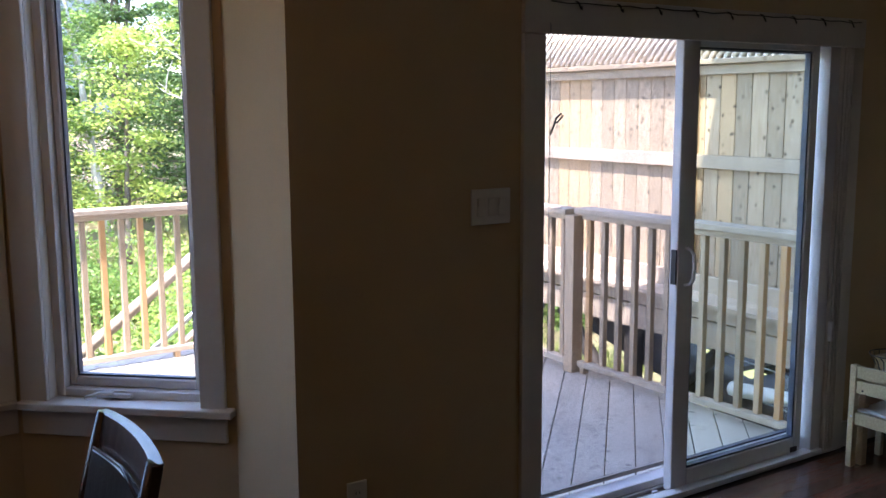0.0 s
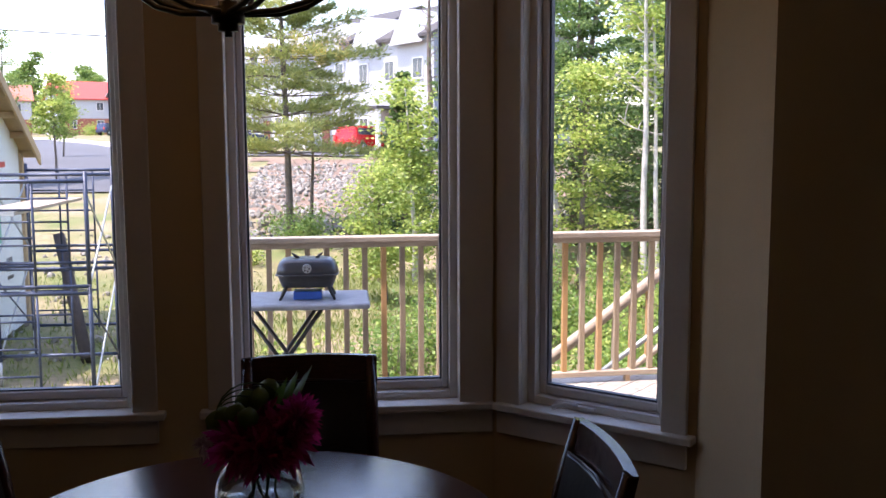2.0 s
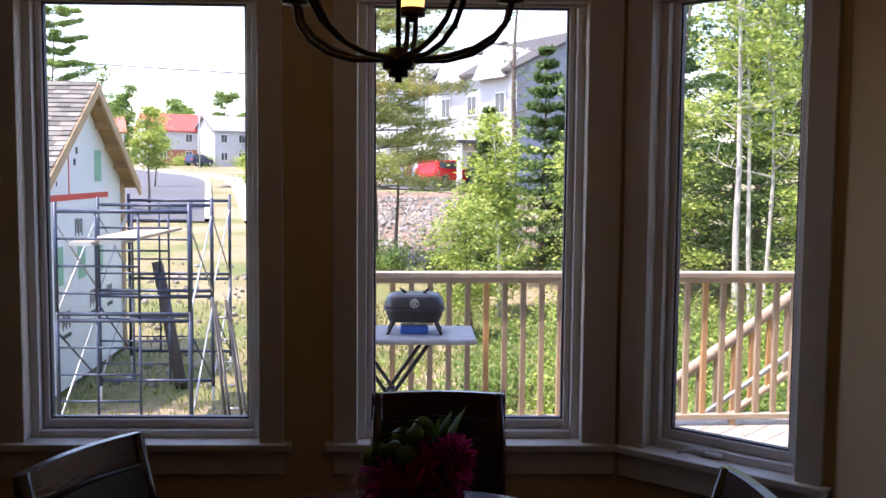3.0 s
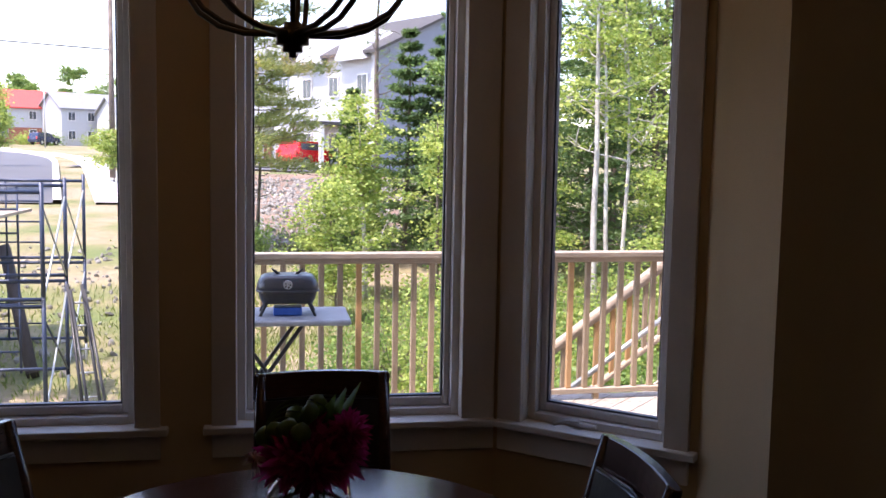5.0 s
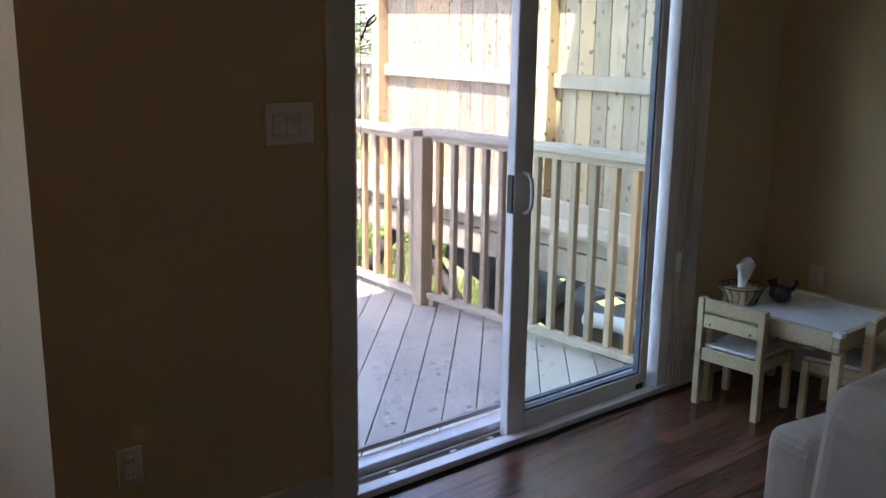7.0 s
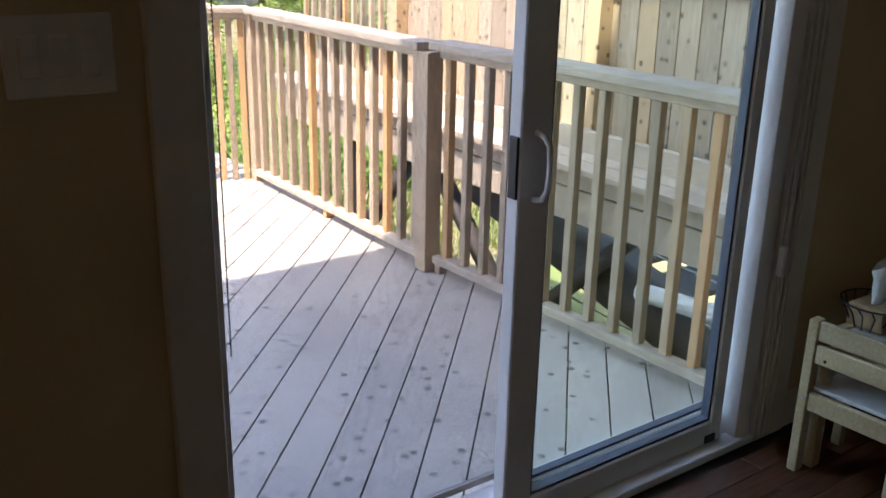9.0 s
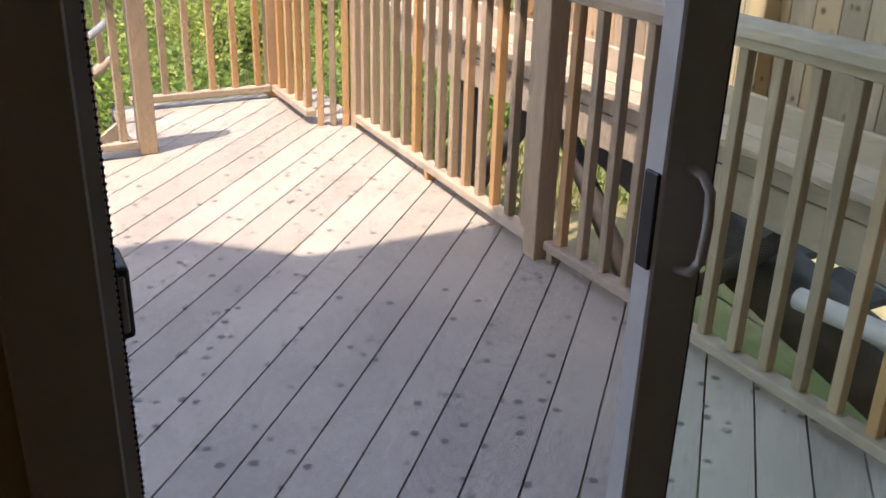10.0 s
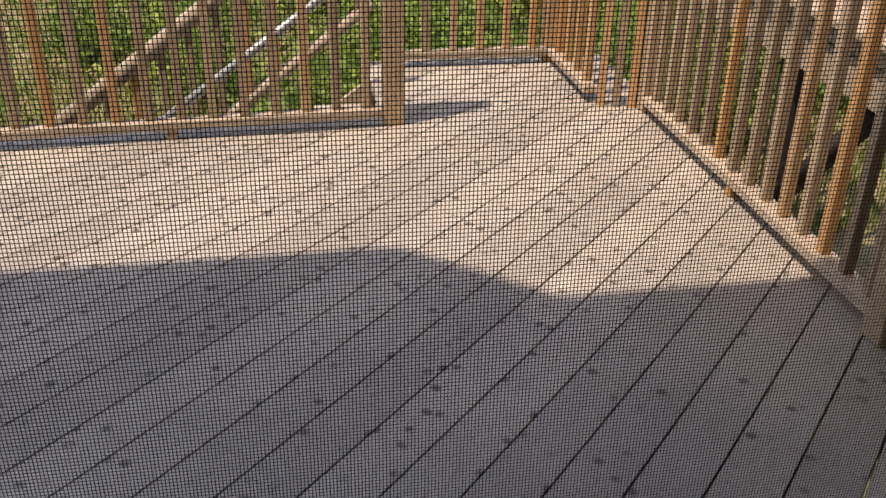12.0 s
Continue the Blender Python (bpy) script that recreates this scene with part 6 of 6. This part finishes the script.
def gable_house(name, loc, yaw, w, d, h, rise, wall, roof, label, wins, storeys=2, brick=False, porch=False, end=None):
    """Front along local -y, ridge along local x."""
    t = thing(name, loc, label, "house", yaw=yaw)
    bm = bmesh.new()
    q = [(0, -1), (d, -1), (d, h), (d / 2, h + rise), (0, h)]
    L = [bm.verts.new((-w / 2, y, z)) for y, z in q]
    R = [bm.verts.new((w / 2, y, z)) for y, z in q]
    bm.faces.new(L)
    bm.faces.new(R[::-1])
    for i in range(5):
        bm.faces.new((L[i], R[i], R[(i + 1) % 5], L[(i + 1) % 5]))
    bmesh.ops.recalc_face_normals(bm, faces=bm.faces[:])
    part("wall", bm, wall, t)
    for s in (0, 1):
        e = 0.4
        k = rise / (d / 2)
        y0 = -e if s == 0 else d + e
        lo = [(-w / 2 - e, y0, h - e * k + 0.02), (w / 2 + e, y0, h - e * k + 0.02), (w / 2 + e, d / 2, h + rise + 0.02), (-w / 2 - e, d / 2, h + rise + 0.02)]
        bm = bmesh.new()
        A = [bm.verts.new(v) for v in lo]
        C = [bm.verts.new((v[0], v[1], v[2] + 0.18)) for v in lo]
        bm.faces.new(A)
        bm.faces.new(C[::-1])
        for i in range(4):
            bm.faces.new((A[i], C[i], C[(i + 1) % 4], A[(i + 1) % 4]))
        bmesh.ops.recalc_face_normals(bm, faces=bm.faces[:])
        part("roof", bm, roof, t)
    if end:
        bm = bmesh.new()
        a = [bm.verts.new((w / 2 + 0.01, y, z)) for y, z in q]
        b = [bm.verts.new((w / 2 + 0.06, y, z)) for y, z in q]
        bm.faces.new(a)
        bm.faces.new(b[::-1])
        for i in range(5):
            bm.faces.new((a[i], b[i], b[(i + 1) % 5], a[(i + 1) % 5]))
        bmesh.ops.recalc_face_normals(bm, faces=bm.faces[:])
        part("end_wall", bm, end, t, "slate blue end wall")
    if brick:
        part("brick_front", B(-w / 2 + 0.05, -0.06, -1, w / 2 - 0.05, 0, h * 0.45), M_BRICK, t, "red brick lower front")
    for st in range(storeys):
        z = 0.9 + st * (h / storeys)
        for k in range(wins):
            x = -w / 2 + (k + 0.5) * w / wins
            wn_ = part("window", B(x - 0.55, -0.10, z, x + 0.55, -0.005 if not brick else -0.065, z + 1.3), M_KTOP, t, "white framed window")
            part("pane", B(x - 0.47, -0.115, z + 0.08, x - 0.03, -0.10, z + 1.22), M_WINDARK, wn_)
            part("pane", B(x + 0.03, -0.115, z + 0.08, x + 0.47, -0.10, z + 1.22), M_WINDARK, wn_)
    part("door", B(-0.5 + w * 0.12, -0.12, -0.2, 0.5 + w * 0.12, -0.066, 1.9), M_BRICK, t, "dark red front door")
    if porch:
        g = bmesh.new()
        for x in (-w / 4, w / 4):
            v = [g.verts.new(p) for p in ((x - 1.6, -0.6, h - 0.5), (x + 1.6, -0.6, h - 0.5), (x, -0.6, h + 1.6), (x - 1.6, 2.6, h - 0.5 + 0.9), (x + 1.6, 2.6, h - 0.5 + 0.9), (x, 2.6, h + 1.6))]
            g.faces.new((v[0], v[1], v[2]))
            g.faces.new((v[0], v[2], v[5], v[3]))
            g.faces.new((v[1], v[4], v[5], v[2]))
        part("front_gable", g, wall, t)
        part("porch_roof", B(-1.8, -2.2, 2.6, 1.8, -0.05, 2.8), roof, t)
        for x in (-1.6, 1.6):
            part("porch_post", B(x - 0.12, -2.1, -0.3, x + 0.12, -1.86, 2.6), M_KTOP, t)
    return t


def parked_car(loc, yaw, paint, label, suv=True):
    c = thing("parked_car", loc, label, "car", yaw=yaw)
    prof = [(-2.1, 0.35), (-2.15, 0.75), (-2.0, 1.0), (-1.85, 1.55), (-1.5, 1.65), (0.3, 1.62), (1.0, 1.05), (2.0, 0.92), (2.15, 0.6), (2.1, 0.35)]
    bm = bmesh.new()
    a = [bm.verts.new((x, -0.85 if z < 1.1 else -0.7, z)) for x, z in prof]
    b = [bm.verts.new((x, 0.85 if z < 1.1 else 0.7, z)) for x, z in prof]
    bm.faces.new(a)
    bm.faces.new(b[::-1])
    for i in range(len(prof)):
        bm.faces.new((a[i], b[i], b[(i + 1) % len(prof)], a[(i + 1) % len(prof)]))
    bmesh.ops.recalc_face_normals(bm, faces=bm.faces[:])
    bmesh.ops.bevel(bm, geom=bm.edges[:], offset=0.05, segments=2, affect="EDGES")
    part("body", bm, paint, c)
    for s in (-1, 1):
        part("side_window", B(-1.7, s * 0.80 - 0.03, 1.08, 0.45, s * 0.80 + 0.03, 1.5, 0.03), M_WINDARK, c)
        part("rear_light", B(-2.17, s * 0.7 - 0.1, 0.8, -2.05, s * 0.7 + 0.1, 1.1, 0.02), M_REDTAPE, c)
        for x in (-1.3, 1.3):
            w = part("wheel", T([(x, s * 0.72, 0.34), (x, s * 0.9, 0.34)], 0.34, seg=20), M_TYRE, c)
            part("rim", T([(x, s * 0.89, 0.34), (x, s * 0.915, 0.34)], 0.2, seg=16), M_STEEL, w)
    part("windscreen", B(0.35, -0.62, 1.1, 0.95, 0.62, 1.45, 0.05), M_WINDARK, c)
    return c


def street():
    gz = ground_z
    gable_house("red_roof_house", (-38.5, 148, gz(-38, 148)), 28, 12, 9, 5.4, 2.6, M_WHITEWALL, M_REDROOF, "house with bright red roof beside the street", 3, brick=True)
    gable_house("grey_roof_house", (-29.5, 144, gz(-29, 144)), 32, 8.5, 9, 5.4, 2.3, M_WHITEWALL, M_GREYROOF, "white two-storey house with grey roof", 3)
    gable_house("brick_house", (-56, 152, gz(-56, 152)), 20, 12, 9, 5.4, 2.4, M_WHITEWALL, plain("rust_roof", (0.40, 0.14, 0.10), 0.85), "house with rust coloured roof", 3, brick=True)
    gable_house("corner_house", (-21.5, 138, gz(-21, 138)), 30, 7, 8, 4.6, 2.2, M_WHITEWALL, M_GREYROOF, "white house with grey porch roof", 2)
    for k, (x, y) in enumerate(((-8.45, 74.4), (-3.75, 66.2), (0.95, 58.1))):
        tagged(gable_house("townhouse", (x, y, gz(x, y) + 0.1), -60, 9.4, 11, 7.0, 2.6, M_WHITEWALL, M_TANROOF,
                           "white townhouse with steep taupe roof and front gable" if k < 2 else "end townhouse with slate blue side wall", 3, brick=False, porch=True, end=M_GREYWALL if k == 2 else None), group="row of townhouses")
    parked_car((-0.7, 57.5, gz(-0.7, 57.5) + 0.08), 50, M_CARRED, "bright red car parked on the street")
    parked_car((-8.8, 56, gz(-8.8, 56) + 0.2), 20, M_CARBLUE, "dark blue car parked on the street")
    parked_car((-34.0, 135, gz(-34, 135) + 0.15), 60, M_CARBLUE, "dark blue car parked before the houses")
    p = thing("utility_pole", (-10.2, 44, gz(-10.2, 44) - 0.2), "tall brown wooden utility pole", "pole")
    part("pole", T([(0, 0, 0), (0, 0, 9.0)], [0.15, 0.10], 12), M_BARK, p)
    w = thing("overhead_wire", (0, 0, 0), "thin overhead wire from the pole", "wire")
    pts = [Vector((-10.2, 44, 6.4)).lerp(Vector((-60, 58, 11.5)), k / 12) + Vector((0, 0, -1.2 * (k / 12) * (1 - k / 12) * 4 * 0.3)) for k in range(13)]
    part("wire", T(pts, 0.035, seg=5), M_BLACK, w)
    lp = thing("street_lamp", (-30.0, 118, gz(-30, 118)), "grey street lamp on a tall pole", "street lamp")
    part("pole", T([(0, 0, 0), (0, 0, 8.5)], [0.09, 0.06], 10), M_GALV, lp)
    part("arm", T([(0, 0, 8.3), (-0.9, 0, 8.8), (-1.9, 0, 8.7)], 0.04, seg=8), M_GALV, lp)
    part("lamp_head", B(-2.4, -0.15, 8.6, -1.8, 0.15, 8.75, 0.04), M_GALV, lp)
    for k, (x, y) in enumerate(((-25.5, 136), (-28, 137), (-34, 139), (-38, 141), (-22, 132))):
        rng = random.Random(300 + k)
        t = thing("garden_shrub", (x, y, gz(x, y)), "rounded garden shrub before the houses", "shrub", "garden shrubs")
        cards("leaves", [(rng.gauss(0, 0.8), rng.gauss(0, 0.6), abs(rng.gauss(0.7, 0.5))) for _ in range(900)], 0.28, M_LEAF_Y if k % 2 else M_LEAF_G, t, rng)


ground()
rocks()
woods()
shrubs()
unfinished_house()
scaffold()
street()
stairs()
barbecue()
neighbour_side()
deck()
grass()


def floorboards():
    """Dark boards along x, the nearest picked apart, all of them real pieces."""
    fl = bpy.data.objects["floor"]
    rng = random.Random(12)
    w = 0.083
    y = -5.2
    rest = bmesh.new()
    while y < 1.0:
        y1 = y + w
        x = -5.6 - rng.uniform(0, 1.2)
        end = 2.405 if y1 <= 0.0 else (-1.55 if y1 < 0.88 else -6)
        if y1 > 0.0:
            end = min(end, -1.02 - max(0, (y1 - 0.27)) * 1.1) if y1 < 0.88 else -6
        lim0 = -5.6 if y1 <= 0.0 else -4.75 + max(0, y1 - 0.27) * 1.1
        while x < end:
            ln = rng.uniform(0.6, 1.5)
            a, b = max(x, lim0), min(x + ln - 0.0015, end)
            x += ln
            if b - a < 0.02:
                continue
            if y > -2.1 and a > -0.6:
                part("floorboard", B(a, y + 0.0008, -0.0115, b, y1 - 0.0008, 0.0, 0.001), M_FLOOR, fl)
            else:
                box(rest, a, y + 0.0008, -0.0115, b, y1 - 0.0008, 0.0)
        y = y1
    tagged(part("floorboards", rest, M_FLOOR, fl), kind="stuff")


floorboards()
